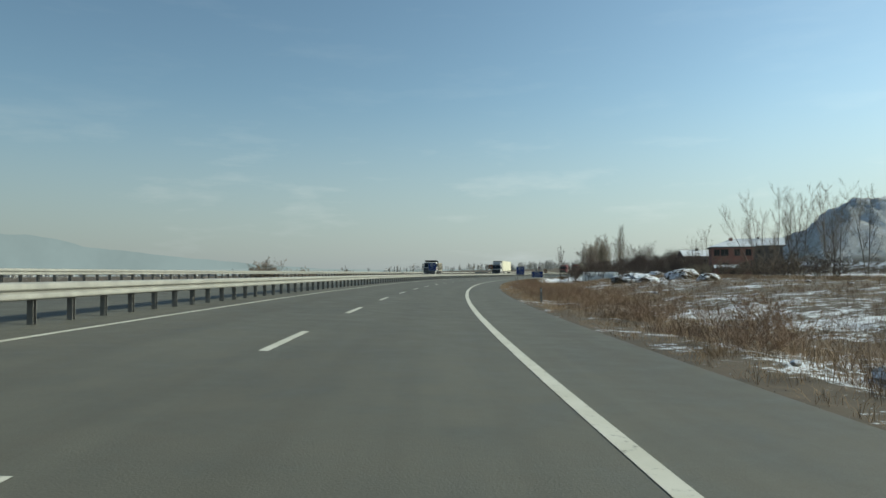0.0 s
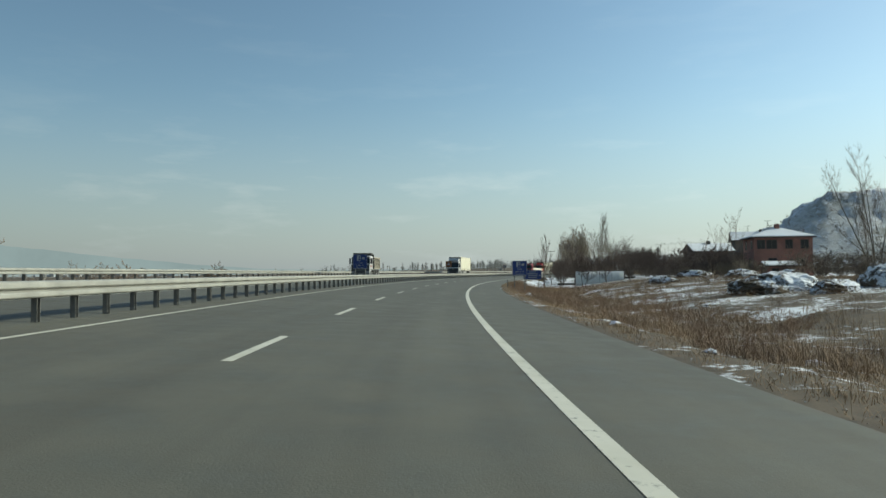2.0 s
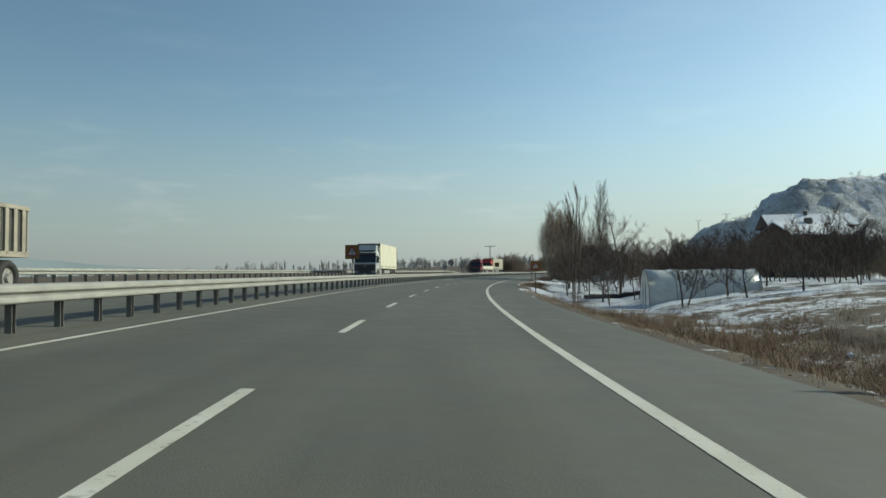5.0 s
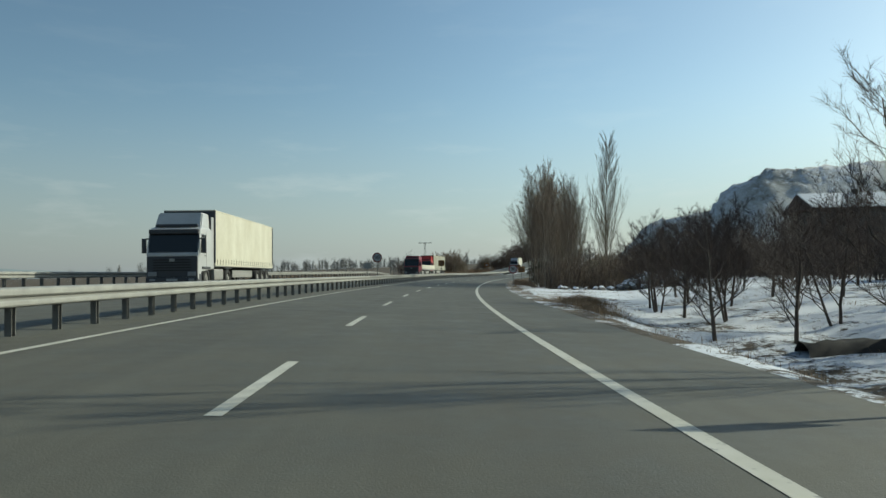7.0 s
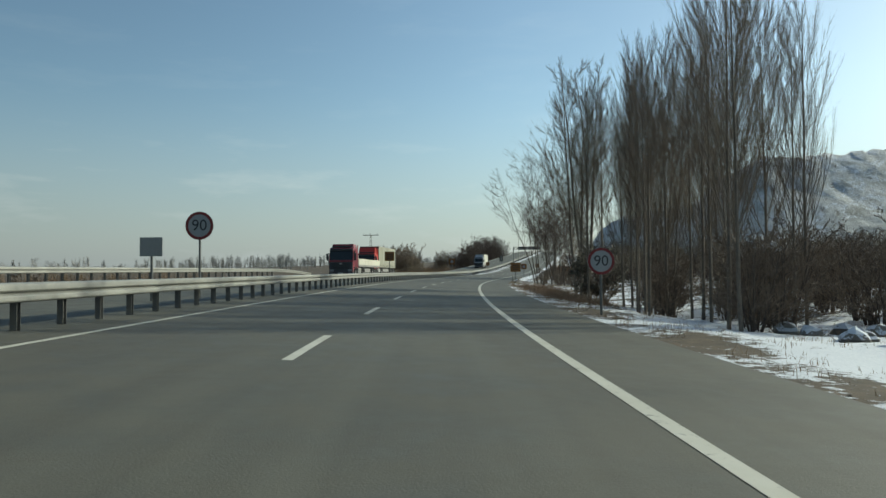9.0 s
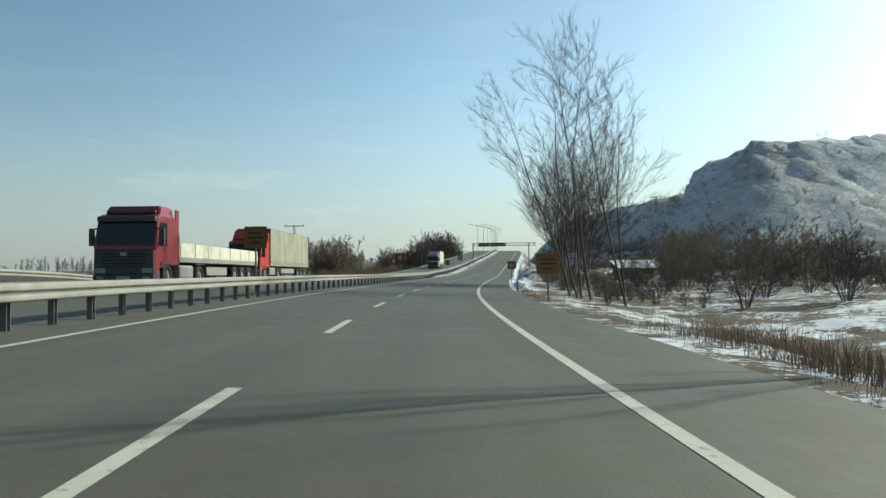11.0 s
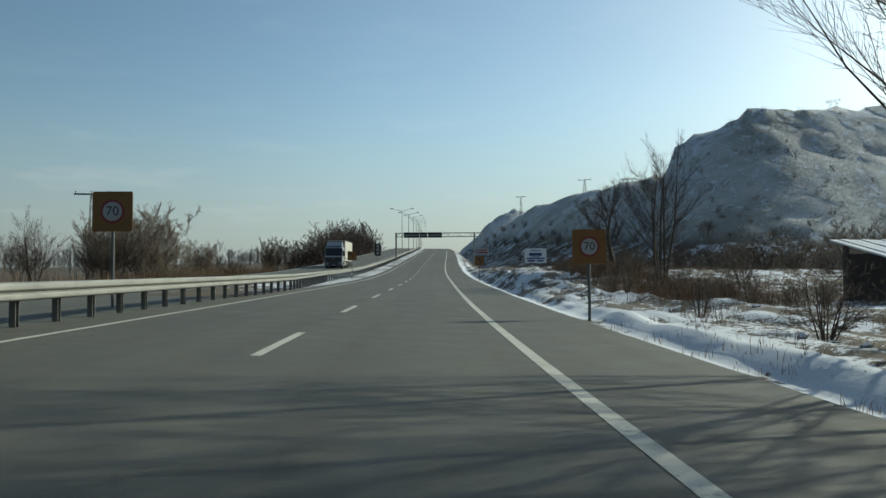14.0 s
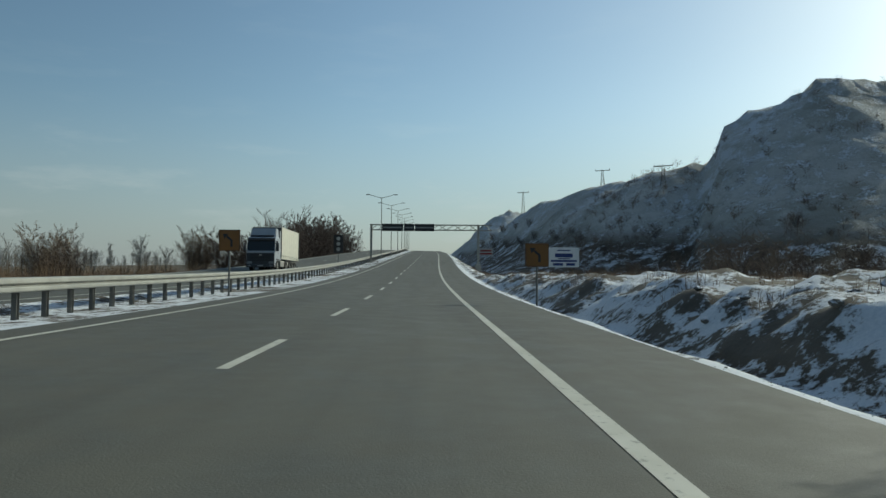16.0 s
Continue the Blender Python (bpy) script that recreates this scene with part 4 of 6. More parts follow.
    ob = part("number_plate", box(bmesh.new(), -.26, .26, bars_y - .006, bars_y + .004, .42, .53), white_film, body)
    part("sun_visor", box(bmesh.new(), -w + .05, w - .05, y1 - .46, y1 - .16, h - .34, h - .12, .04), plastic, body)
    if roof:
        bm = bmesh.new()
        prism(bm, [(-w + .1, h - .05), (w - .1, h - .05), (w - .16, h + roof), (-w + .16, h + roof)], y0 + .05, y1 - .7)
        for vtx in bm.verts:
            if vtx.co.y > y1 - .8 and vtx.co.z > h:
                vtx.co.y -= roof * .62
        bmesh.ops.bevel(bm, geom=list(bm.edges), offset=.05, segments=2, affect='EDGES')
        part("wind_deflector", bm, paint_m, body)
        part("light_bar", box(bmesh.new(), -w + .22, w - .22, y1 - .74, y1 - .58, h + .02, h + .16, .04), plastic, body)
    return body


def articulated(m, paint_m, tarp, label, h=3.0, roof=.75, flat=False, length=13.4):
    ob = thing("articulated_lorry", m, label, "lorry")
    cab(ob, paint_m, 0.0, 2.44, h, 2.15, roof)
    part("chassis", box(bmesh.new(), -.42, .42, -6.1, -.5, .62, .92), chassis_mat, ob)
    for sx in (-1, 1):
        wheel(ob, sx * 1.05, -1.35)
        wheel(ob, sx * .98, -5.0, .5, .5)
        part("fuel_tank", box(bmesh.new(), min(sx * .62, sx * 1.18), max(sx * .62, sx * 1.18), -4.3, -2.7, .42, 1.0, .10), steel_rim, ob)
        part("mudguard", box(bmesh.new(), sx * .98 - .28, sx * .98 + .28, -5.6, -4.4, 1.03, 1.09, .02), plastic, ob)
    f, r_ = -2.45, -2.45 - length
    bed = part("trailer_bed", box(bmesh.new(), -1.26, 1.26, r_, f, 1.12, 1.34, .02), steel_rim, ob)
    part("trailer_beam", box(bmesh.new(), -.5, .5, r_ + .2, f - .6, .78, 1.12), chassis_mat, ob)
    if flat:
        for sx in (-1, 1):
            n = 7
            for k in range(n):
                a, c = f - .1 - (length - .2) * k / n, f - .1 - (length - .2) * (k + 1) / n
                part("drop_side", box(bmesh.new(), min(sx * 1.22, sx * 1.27), max(sx * 1.22, sx * 1.27), c + .04, a - .04, 1.34, 1.95, .01), tarp, bed)
        part("headboard", box(bmesh.new(), -1.26, 1.26, f - .08, f, 1.34, 2.3, .02), tarp, bed)
        part("tailboard", box(bmesh.new(), -1.26, 1.26, r_, r_ + .06, 1.34, 1.95, .01), tarp, bed)
    else:
        bm = bmesh.new()
        n = 28
        for sx in (-1, 1):
            grid_ = []
            for k in range(n + 1):
                y = f - .12 - (length - .24) * k / n
                col = []
                for j in range(6):
                    z = 1.36 + (3.93 - 1.36) * j / 5
                    wob = .018 * math.sin(k * 1.9 + j * .7) + .012 * math.sin(k * .6 - j)
                    col.append(bm.verts.new((sx * (1.255 + (wob if 0 < j < 5 else 0)), y, z)))
                grid_.append(col)
            for k in range(n):
                for j in range(5):
                    q = (grid_[k][j], grid_[k + 1][j], grid_[k + 1][j + 1], grid_[k][j + 1])
                    bm.faces.new(q if sx < 0 else q[::-1])
        part("side_curtain", bm, tarp, bed, "", True)
        part("roof_sheet", box(bmesh.new(), -1.27, 1.27, r_, f, 3.93, 4.0, .02), tarp, bed)
        part("front_wall", box(bmesh.new(), -1.27, 1.27, f - .08, f, 1.3, 3.96, .02), plastic, bed)
        part("rear_doors", box(bmesh.new(), -1.25, 1.25, r_, r_ + .07, 1.3, 3.94, .01), steel_rim, bed)
        for sx in (-1, 1):
            for y in (f - .06, r_ + .06):
                part("corner_post", box(bmesh.new(), sx * 1.26 - .03, sx * 1.26 + .03, y - .06, y + .06, 1.3, 3.98, .01), plastic, bed)
            part("side_rave", box(bmesh.new(), sx * 1.265 - .012, sx * 1.265 + .012, r_ + .1, f - .1, 1.16, 1.42), tarp, bed)
            straps(sx, f, r_, bed)
    for sx in (-1, 1):
        for k in range(3):
            wheel(ob, sx * 1.06, r_ + 1.6 + 1.31 * k, .5, .36)
        part("side_guard", box(bmesh.new(), sx * 1.2 - .02, sx * 1.2 + .02, r_ + 5.6, f - 3.4, .55, .95, .01), steel_rim, ob)
        part("landing_leg", box(bmesh.new(), sx * .7 - .06, sx * .7 + .06, f - 3.1, f - 2.95, .3, 1.12), chassis_mat, ob)
    part("rear_bumper", box(bmesh.new(), -1.2, 1.2, r_ - .02, r_ + .1, .5, .66, .02), steel_rim, ob)
    return ob


def straps(sx, f, r_, bed):
    y = f - .4
    while y > r_ + .3:
        part("strap", box(bmesh.new(), sx * 1.283 - .006, sx * 1.283 + .006, y - .02, y + .02, 1.22, 1.50), plastic, bed)
        y -= .52


def oncoming(s, u, turn=0.0):
    return at(s, u, 0.0, 180.0 + turn, "deck")


def tipper(m):
    ob = thing("tipper_lorry", m, "old white tipper lorry with red stripe and rusty ribbed body", "lorry")
    cab(ob, white_cab, 0.0, 2.3, 2.75, 2.0, 0.0, red_film, True)
    part("chassis", box(bmesh.new(), -.42, .42, -5.9, -.5, .66, .98), chassis_mat, ob)
    for sx in (-1, 1):
        wheel(ob, sx * 1.02, -1.3, .52)
        for y in (-4.0, -5.25):
            wheel(ob, sx * .96, y, .52, .5)
        part("side_tank", box(bmesh.new(), min(sx * .6, sx * 1.1), max(sx * .6, sx * 1.1), -3.6, -2.6, .5, 1.0, .06), chassis_mat, ob)
    body = part("tipper_body", box(bmesh.new(), -1.2, 1.2, -6.1, -2.3, 1.12, 1.26, .01), dump_steel, ob)
    for sx in (-1, 1):
        part("side_wall", box(bmesh.new(), sx * 1.19 - .025, sx * 1.19 + .025, -6.1, -2.3, 1.26, 2.55), dump_dark, body)
        for k in range(9):
            y = -2.55 - .41 * k
            part("rib", box(bmesh.new(), sx * 1.245 - .035, sx * 1.245 + .035, y - .085, y + .085, 1.2, 2.5, .01), dump_steel, body)
        part("top_rail", box(bmesh.new(), sx * 1.22 - .06, sx * 1.22 + .06, -6.12, -2.3, 2.5, 2.62, .01), dump_steel, body)
        part("bottom_rail", box(bmesh.new(), sx * 1.23 - .05, sx * 1.23 + .05, -6.1, -2.3, 1.12, 1.28, .01), dump_steel, body)
    part("head_wall", box(bmesh.new(), -1.22, 1.22, -2.34, -2.2, 1.2, 2.95, .01), dump_dark, body)
    part("cab_shield", box(bmesh.new(), -1.12, 1.12, -2.3, -.85, 2.90, 3.10, .03), dump_dark, body)
    part("tail_gate", box(bmesh.new(), -1.2, 1.2, -6.18, -6.1, 1.15, 2.6, .01), dump_steel, body)
    return ob


tipper(oncoming(132.5, 15.2, 1.0))
articulated(oncoming(194.6, 14.5, 2.5), white_cab, cream_tarp, "white articulated lorry with cream curtain-sided trailer")
articulated(oncoming(273.2, 14.2), crimson_cab, plain("cream_drop_side", (0.60, 0.57, 0.47), .6), "crimson articulated lorry with low cream drop-side trailer", 3.05, .35, True, 12.0)
articulated(oncoming(296.2, 17.2, 2.0), red_cab, grey_tarp, "red articulated lorry with grey-green curtain-sided trailer", 3.0, .8)
articulated(oncoming(401.8, 15.6), shaded_white_cab, plain("cream_box_panel", (0.52, 0.50, 0.42), .6), "white articulated lorry, shade-tinted, with plain cream box trailer", 3.0, .8, False, 8.5)

# ---- bare trees ----
bark_grey = plain("grey_brown_bark", (0.165, 0.135, 0.105), 0.9, 0, 0.35, 5.0, 0.5)
bark_dark = plain("dark_bark", (0.085, 0.066, 0.052), 0.9, 0, 0.35, 6.0, 0.5)
twig_brown = plain("brown_twigs", (0.185, 0.138, 0.100), 0.9, 0, 0.3, 4.0)
twig_olive = plain("olive_grey_twigs", (0.20, 0.162, 0.115), 0.9, 0, 0.3, 4.0)
twig_dark = plain("dark_twigs", (0.082, 0.058, 0.048), 0.9, 0, 0.3, 4.0)
dead_leaf = plain("withered_leaves", (0.050, 0.042, 0.026), 0.8, 0, 0.4, 9.0)


def tube(v, f, path, sides):
    """Append a tapered tube along [(Vector, radius), ...]."""
    o = len(v)
    n = len(path)
    for i, (p, r) in enumerate(path):
        d = (path[min(i + 1, n - 1)][0] - path[max(i - 1, 0)][0]).normalized()
        a = d.orthogonal().normalized()
        c = d.cross(a)
        for k in range(sides):
            t = 2 * math.pi * k / sides
            v.append(tuple(p + (a * math.cos(t) + c * math.sin(t)) * r))
    for i in range(n - 1):
        for k in range(sides):
            f.append((o + i * sides + k, o + i * sides + (k + 1) % sides, o + (i + 1) * sides + (k + 1) % sides, o + (i + 1) * sides + k))
    f.append(tuple(o + (n - 1) * sides + k for k in range(sides)))


def limb(rng, start, direction, length, radius, steps, rise, wander):
    """A bending branch: points with radii."""
    path, p, d = [(start, radius)], start.copy(), direction.normalized()
    for i in range(steps):
        d = (d + Vector((rng.gauss(0, wander), rng.gauss(0, wander), rng.gauss(0, wander * .6) + rise))).normalized()
        p = p + d * (length / steps)
        path.append((p.copy(), max(0.004, radius * (1 - .85 * (i + 1) / steps))))
    return path


def along(path, k):
    x = k * (len(path) - 1)
    i = min(int(x), len(path) - 2)
    (p, r), (q, s) = path[i], path[i + 1]
    return p.lerp(q, x - i), r + (s - r) * (x - i), (q - p).normalized()


def spike(v, f, p, q, r):
    """Append a thin twig that tapers from p to its tip q."""
    o = len(v)
    e = (q - p).normalized()
    a = e.orthogonal().normalized() * r
    c = e.cross(a)
    v += [tuple(p + a), tuple(p - a * .5 + c * .87), tuple(p - a * .5 - c * .87), tuple(q)]
    f += [(o, o + 1, o + 3), (o + 1, o + 2, o + 3), (o + 2, o, o + 3)]


def tree_mesh(seed, height, stems=1, spread=.35, low=.2, limbs=16, rise=.12, limb_len=.35, twigs=7, sub=4, trunk_r=.14, lean=(0, 0), wander=.10, twig_r=.010, splay=.25, curve=(0, 0), foot=0.0, tight=1.0, broom=False):
    """Trunk and crown (vertices, faces) of a leafless tree."""
    rng = random.Random(seed)
    tv, tf, cv, cf = [], [], [], []
    for st in range(stems):
        a = 2 * math.pi * (st + rng.random() * .6) / stems
        tilt = splay * (rng.random() * .7 + .3) if stems > 1 else .03
        d = Vector((math.cos(a) * tilt + lean[0], math.sin(a) * tilt + lean[1], 1))
        base = Vector((math.cos(a), math.sin(a), 0)) * (foot * rng.uniform(.3, 1) if foot else .28 * trunk_r / .14 if stems > 1 else 0) + Vector((0, 0, -.25))
        hh = height * (1 if st == 0 else rng.uniform(.72, 1.0))
        tr = trunk_r * (1 if stems == 1 else rng.uniform(.55, .8))
        trunk = limb(rng, base, d, hh * 1.02, tr, 9, .03, wander * .35)
        n = len(trunk) - 1
        trunk = [(p + Vector((curve[0], curve[1], 0)) * (i / n) ** 2 * hh, r) for i, (p, r) in enumerate(trunk)]
        tube(tv, tf, trunk, 7)
        for i in range(limbs):
            k = low + (1 - low) * (i + rng.random()) / limbs
            p, r, td = along(trunk, min(k, .985))
            b = rng.random() * 6.283
            out = Vector((math.cos(b), math.sin(b), 0))
            ln = height * limb_len * ((1.20 - .96 * k) * rng.uniform(.6, 1.1) if broom else (1.15 - .75 * k) * rng.uniform(.7, 1.2))
            path = limb(rng, p, out * spread * 2.2 + td * (1 - spread * .6), ln, max(.007, r * (.30 if broom else .45)), 6 if broom else 5, rise, wander)
            tube(tv, tf, path, 4)
            for j in range(twigs):
                kk = .15 + .85 * (j + rng.random()) / twigs
                q, r2, td2 = along(path, min(kk, .98))
                side = Vector((rng.gauss(0, 1), rng.gauss(0, 1), rng.gauss(0, .5)))
                path2 = limb(rng, q, td2 * 1.1 + side.normalized() * .75 * tight, ln * rng.uniform(.28, .5), max(twig_r * .8, r2 * .45), 3, rise * 1.1, wander * 1.3)
                tube(cv, cf, path2, 3)
                for m_ in range(sub):
                    q3, r3, td3 = along(path2, .12 + .86 * rng.random())
                    side = Vector((rng.gauss(0, 1), rng.gauss(0, 1), rng.gauss(0, .6)))
                    dd = (td3 + side.normalized() * .8 * tight + Vector((0, 0, rise))).normalized()
                    spike(cv, cf, q3, q3 + dd * ln * rng.uniform(.10, .26), twig_r * .8)
    return tv, tf, cv, cf


def tree(name, m, mesh, bark, twig, label, group="", category="tree"):
    tv, tf, cv, cf = mesh
    ob = thing(name, m, label, category, group)
    raw("trunk", tv, tf, bark, ob, True)
    raw("crown", cv, cf, twig, ob)
    return ob


def scaled(m, k):
    return m @ Matrix.Diagonal((k, k, k, 1))


def again(ob, m, k=1.0):
    """A copy of a thing at another pose and size."""
    c = copy_thing(ob, m)
    c.matrix_basis = scaled(m, k)
    return c


rnd = random.Random(7)
POPLAR = dict(spread=.17, low=.14, limbs=44, rise=.085, limb_len=.44, twigs=11, sub=7, trunk_r=.08, wander=.04, twig_r=.0041, tight=.36, broom=True)
pop_a = tree("poplar_tree", at(242, -13.5, 0, 20), tree_mesh(3, 16.0, **dict(POPLAR, spread=.19, limbs=80, limb_len=.36, twig_r=.0075, low=.12, twigs=11, sub=7)), bark_grey, twig_olive, "tall slim leafless poplar standing alone in snow", "poplars by the road")
pop_b = tree("poplar_tree", at(236.5, -7.6, 0, 0), tree_mesh(5, 14.0, **dict(POPLAR, limbs=42, spread=.19)), bark_grey, twig_olive, "leafless poplar with upright grey branches", "poplars by the road")
pop_c = tree("poplar_tree", at(231.5, -6.9, 0, 0), tree_mesh(9, 13.0, **dict(POPLAR, limbs=38, spread=.17, low=.22)), bark_grey, twig_brown, "leafless poplar with upright brown branches", "poplars by the road")
for k in range(24):
    s_ = 221.5 + 20.5 * ((k * .618) % 1) + rnd.uniform(-.5, .5)
    u_ = -4.5 - 5.4 * ((k * .414 + .2) % 1)
    src = (pop_c, pop_b, pop_c, pop_c, pop_b)[k % 5]
    again(src, at(s_, u_, 0, rnd.uniform(0, 360)), rnd.uniform(.58, .80))
pop_b.matrix_basis = scaled(at(236.5, -7.6, 0, 0), .80)
pop_c.matrix_basis = scaled(at(231.5, -6.9, 0, 0), .80)
BROAD = dict(spread=.42, low=.18, limbs=15, rise=.09, limb_len=.46, twigs=11, sub=9, trunk_r=.16, wander=.09, twig_r=.006, tight=.75)
tree("poplar_tree", at(247.6, -6.3), tree_mesh(21, 14.6, stems=5, **dict(BROAD, splay=.085, foot=.45, spread=.27, limbs=24, low=.27, limb_len=.34, rise=.05, twigs=13, sub=10, trunk_r=.17, twig_r=.0055, tight=.6, broom=True)), bark_grey, twig_brown, "tall leafless poplar with several upright stems at the verge", "poplars by the road")
again(pop_c, at(248.6, -7.7, 0, 130), .98)
tree("poplar_tree", at(256.5, -7.4), tree_mesh(23, 9.0, **dict(POPLAR, limbs=16)), bark_grey, twig_brown, "thin young leafless poplar", "poplars by the road")
again(pop_c, at(241.2, -8.6, 0, 70), .8)
again(pop_b, at(252.8, -15.0, 0, 30), .6)
clump = tree("willow_tree", at(310.0, -8.2), tree_mesh(31, 13.3, stems=16, **dict(BROAD, splay=.52, foot=1.2, limbs=20, spread=.40, limb_len=.30, low=.28, trunk_r=.085, twigs=9, sub=7, rise=.09, tight=.75, wander=.12, twig_r=.0080)), bark_dark, twig_dark, "large leafless many-stemmed willow at the roadside", "roadside trees")
tree("willow_tree", at(304.4, -7.0), tree_mesh(33, 11.0, stems=4, **dict(BROAD, splay=.24, limbs=14, trunk_r=.13, foot=.7, low=.3, limb_len=.5, rise=.04, tight=.6, broom=True)), bark_dark, twig_dark, "leafless many-stemmed tree beside the gutter", "roadside trees")
for k, (s_, u_, ln, hh) in enumerate(((286.2, -5.3, (.30, -.06), 12.5), (285.3, -5.6, (-.24, .05), 13), (283.6, -5.5, (-.16, .06), 13), (282.9, -5.9, (.03, .1), 14), (287.4, -8.6, (-.1, 0), 12), (279.5, -7.0, (-.12, .1), 13))):
    lx = (-.24, -.30, -.08, -.03, -.08, -.10)[k]
    tree("leaning_tree", at(s_, u_), tree_mesh(41 + k, hh, **dict(BROAD, low=.26, limbs=14, limb_len=.40, lean=(lx, ln[1]), trunk_r=.064, wander=.17)), bark_dark, twig_dark, "slender leafless tree leaning over the shoulder", "leaning roadside trees")
tree("willow_tree", at(313.8, -7.6), tree_mesh(35, 11.5, stems=2, **dict(BROAD, splay=.16, limbs=14, trunk_r=.12, foot=.4, limb_len=.44)), bark_dark, twig_dark, "leafless two-stemmed tree overhanging the shoulder", "roadside trees")
walnut = tree("walnut_tree", at(346.5, -12.6), tree_mesh(51, 7.7, stems=5, **dict(BROAD, splay=.28, limbs=9, trunk_r=.15)), bark_dark, twig_dark, "leafless many-stemmed tree on the snowy bank", "trees on the bank")
apple = dict(spread=.52, low=.17, limbs=15, rise=.14, limb_len=.62, twigs=12, sub=14, trunk_r=.075, wander=.17, twig_r=.0055)
tree("apple_tree", at(349.2, -10.6), tree_mesh(53, 4.9, **dict(apple, lean=(-.42, 0), trunk_r=.20, twig_r=.009, curve=(.34, 0), low=.3)), bark_dark, twig_dark, "small crooked leafless fruit tree on the bank", "trees on the bank")
tree("poplar_tree", at(171.2, -6.5), tree_mesh(55, 8.6, stems=3, **dict(POPLAR, splay=.05, limbs=13, low=.2, trunk_r=.07, limb_len=.40)), bark_dark, twig_dark, "tall thin leafless poplar at the field edge", "trees by the orchard")
tree("apple_tree", at(181.5, -11.4), tree_mesh(57, 7.2, **dict(apple, limb_len=.52, low=.3, trunk_r=.12)), bark_dark, twig_dark, "leafless tree with spreading branches at the field edge", "trees by the orchard")

orch = [tree("fruit_tree", at(184, -7.0), tree_mesh(61, 3.7, **apple), bark_dark, twig_dark, "small pruned leafless fruit tree in snow", "orchard trees"),
        tree("fruit_tree", at(188.5, -9.2), tree_mesh(62, 3.9, stems=2, **dict(apple, splay=.3)), bark_dark, twig_dark, "small pruned leafless fruit tree in snow", "orchard trees"),
        tree("fruit_tree", at(192.5, -7.6), tree_mesh(63, 3.5, **dict(apple, limbs=12)), bark_dark, twig_dark, "small pruned leafless fruit tree in snow", "orchard trees")]
for n_, (s_, u_, k) in enumerate(((202.6, -11.4, .95), (192.1, -7.6, .95), (198, -10.7, 1.05), (189.8, -7.9, 1.0), (194.6, -11.4, 1.1), (188, -8.4, .8), (194.7, -7.9, .85), (201, -13, 1.1), (197, -14.5, 1.15), (191, -13, 1.1), (186, -12, 1.1))):
    again(orch[n_ % 3], at(s_, u_, 0, n_ * 67), k)
for i in range(11):
    for j in range(8):
        s_ = 165 + 4.2 * i + rnd.uniform(-.8, .8)
        u_ = -8.6 - 4.0 * j + rnd.uniform(-.8, .8) - (1.5 if s_ > 196 else 0) - (6 if s_ > 203 else 0)
        if (abs(s_ - 171.6) < 3.0 and -21 < u_ < -9.8) or (s_ < 176 and u_ > -9) or (s_ > 185 and u_ > -15) or abs(s_ - 184) + abs(u_ + 7) < 3:
            continue
        again(orch[(i * 3 + j) % 3], at(s_, u_, 0, rnd.uniform(0, 360)), rnd.uniform(.9, 1.2))

# trees round the houses
for k, (s_, u_, hh, ln) in enumerate(((128, -42, 13.5, -.26), (131, -43.5, 12.5, -.20), (127, -45.5, 14.0, -.06), (133, -49, 14.5, .0), (140, -52, 14.5, 0), (124, -52, 13, .06), (118, -56, 13, 0), (136, -57, 13.5, .05), (108, -58, 12, 0))):
    if k in (0, 3):
        house_tree = tree("birch_tree", at(s_, u_), tree_mesh(71 + k, hh, stems=2, **dict(BROAD, spread=.26, splay=.16, limbs=12, limb_len=.32, trunk_r=.14, lean=(ln, 0))), bark_grey, twig_brown, "tall pale leafless tree beyond the dry field", "trees beyond the field")
    else:
        again(house_tree, at(s_, u_, 0, 67 * k), hh / 13.5)
for s_, u_, k in ((184, -39.5, .78), (187, -37.5, .62), (196, -36, .5), (200, -33, .48), (150, -50, .62), (222, -58, .75), (160, -62, .8), (168, -64, .8)):
    again(house_tree, at(s_, u_, 0, s_ * 31), k)

# ---- bushes ----
bush_def = dict(stems=9, spread=.5, low=.12, limbs=6, rise=.06, limb_len=.42, twigs=6, sub=8, trunk_r=.035, wander=.16, twig_r=.0075, splay=.6)
bush_a = tree("bare_bush", at(81.6, 25.5), tree_mesh(81, 2.6, **bush_def), bark_dark, twig_brown, "round leafless brown bush behind the guard rail", "bushes behind the guard rail", "bush")
bush_b = tree("bare_bush", at(96, 27), tree_mesh(82, 2.2, **bush_def), bark_dark, twig_dark, "round leafless dark bush behind the guard rail", "bushes behind the guard rail", "bush")
for s_, u_, k in ((84, 26.5, 1.35), (79, 27, 1.4), (98.5, 28.5, 1.35), (82, 25, 1.5), (106, 27.5, 1.0), (121, 29, 1.3), (128, 31, 1.0), (160, 31, .6), (178, 34, .6), (237, 24.5, .75), (241, 25.5, .8), (246, 25, .7), (250, 26.5, .8), (233, 26, .6), (255, 27, .65)):
    again((bush_a, bush_b)[int(s_) % 2], at(s_, u_, 0, s_ * 57), k)
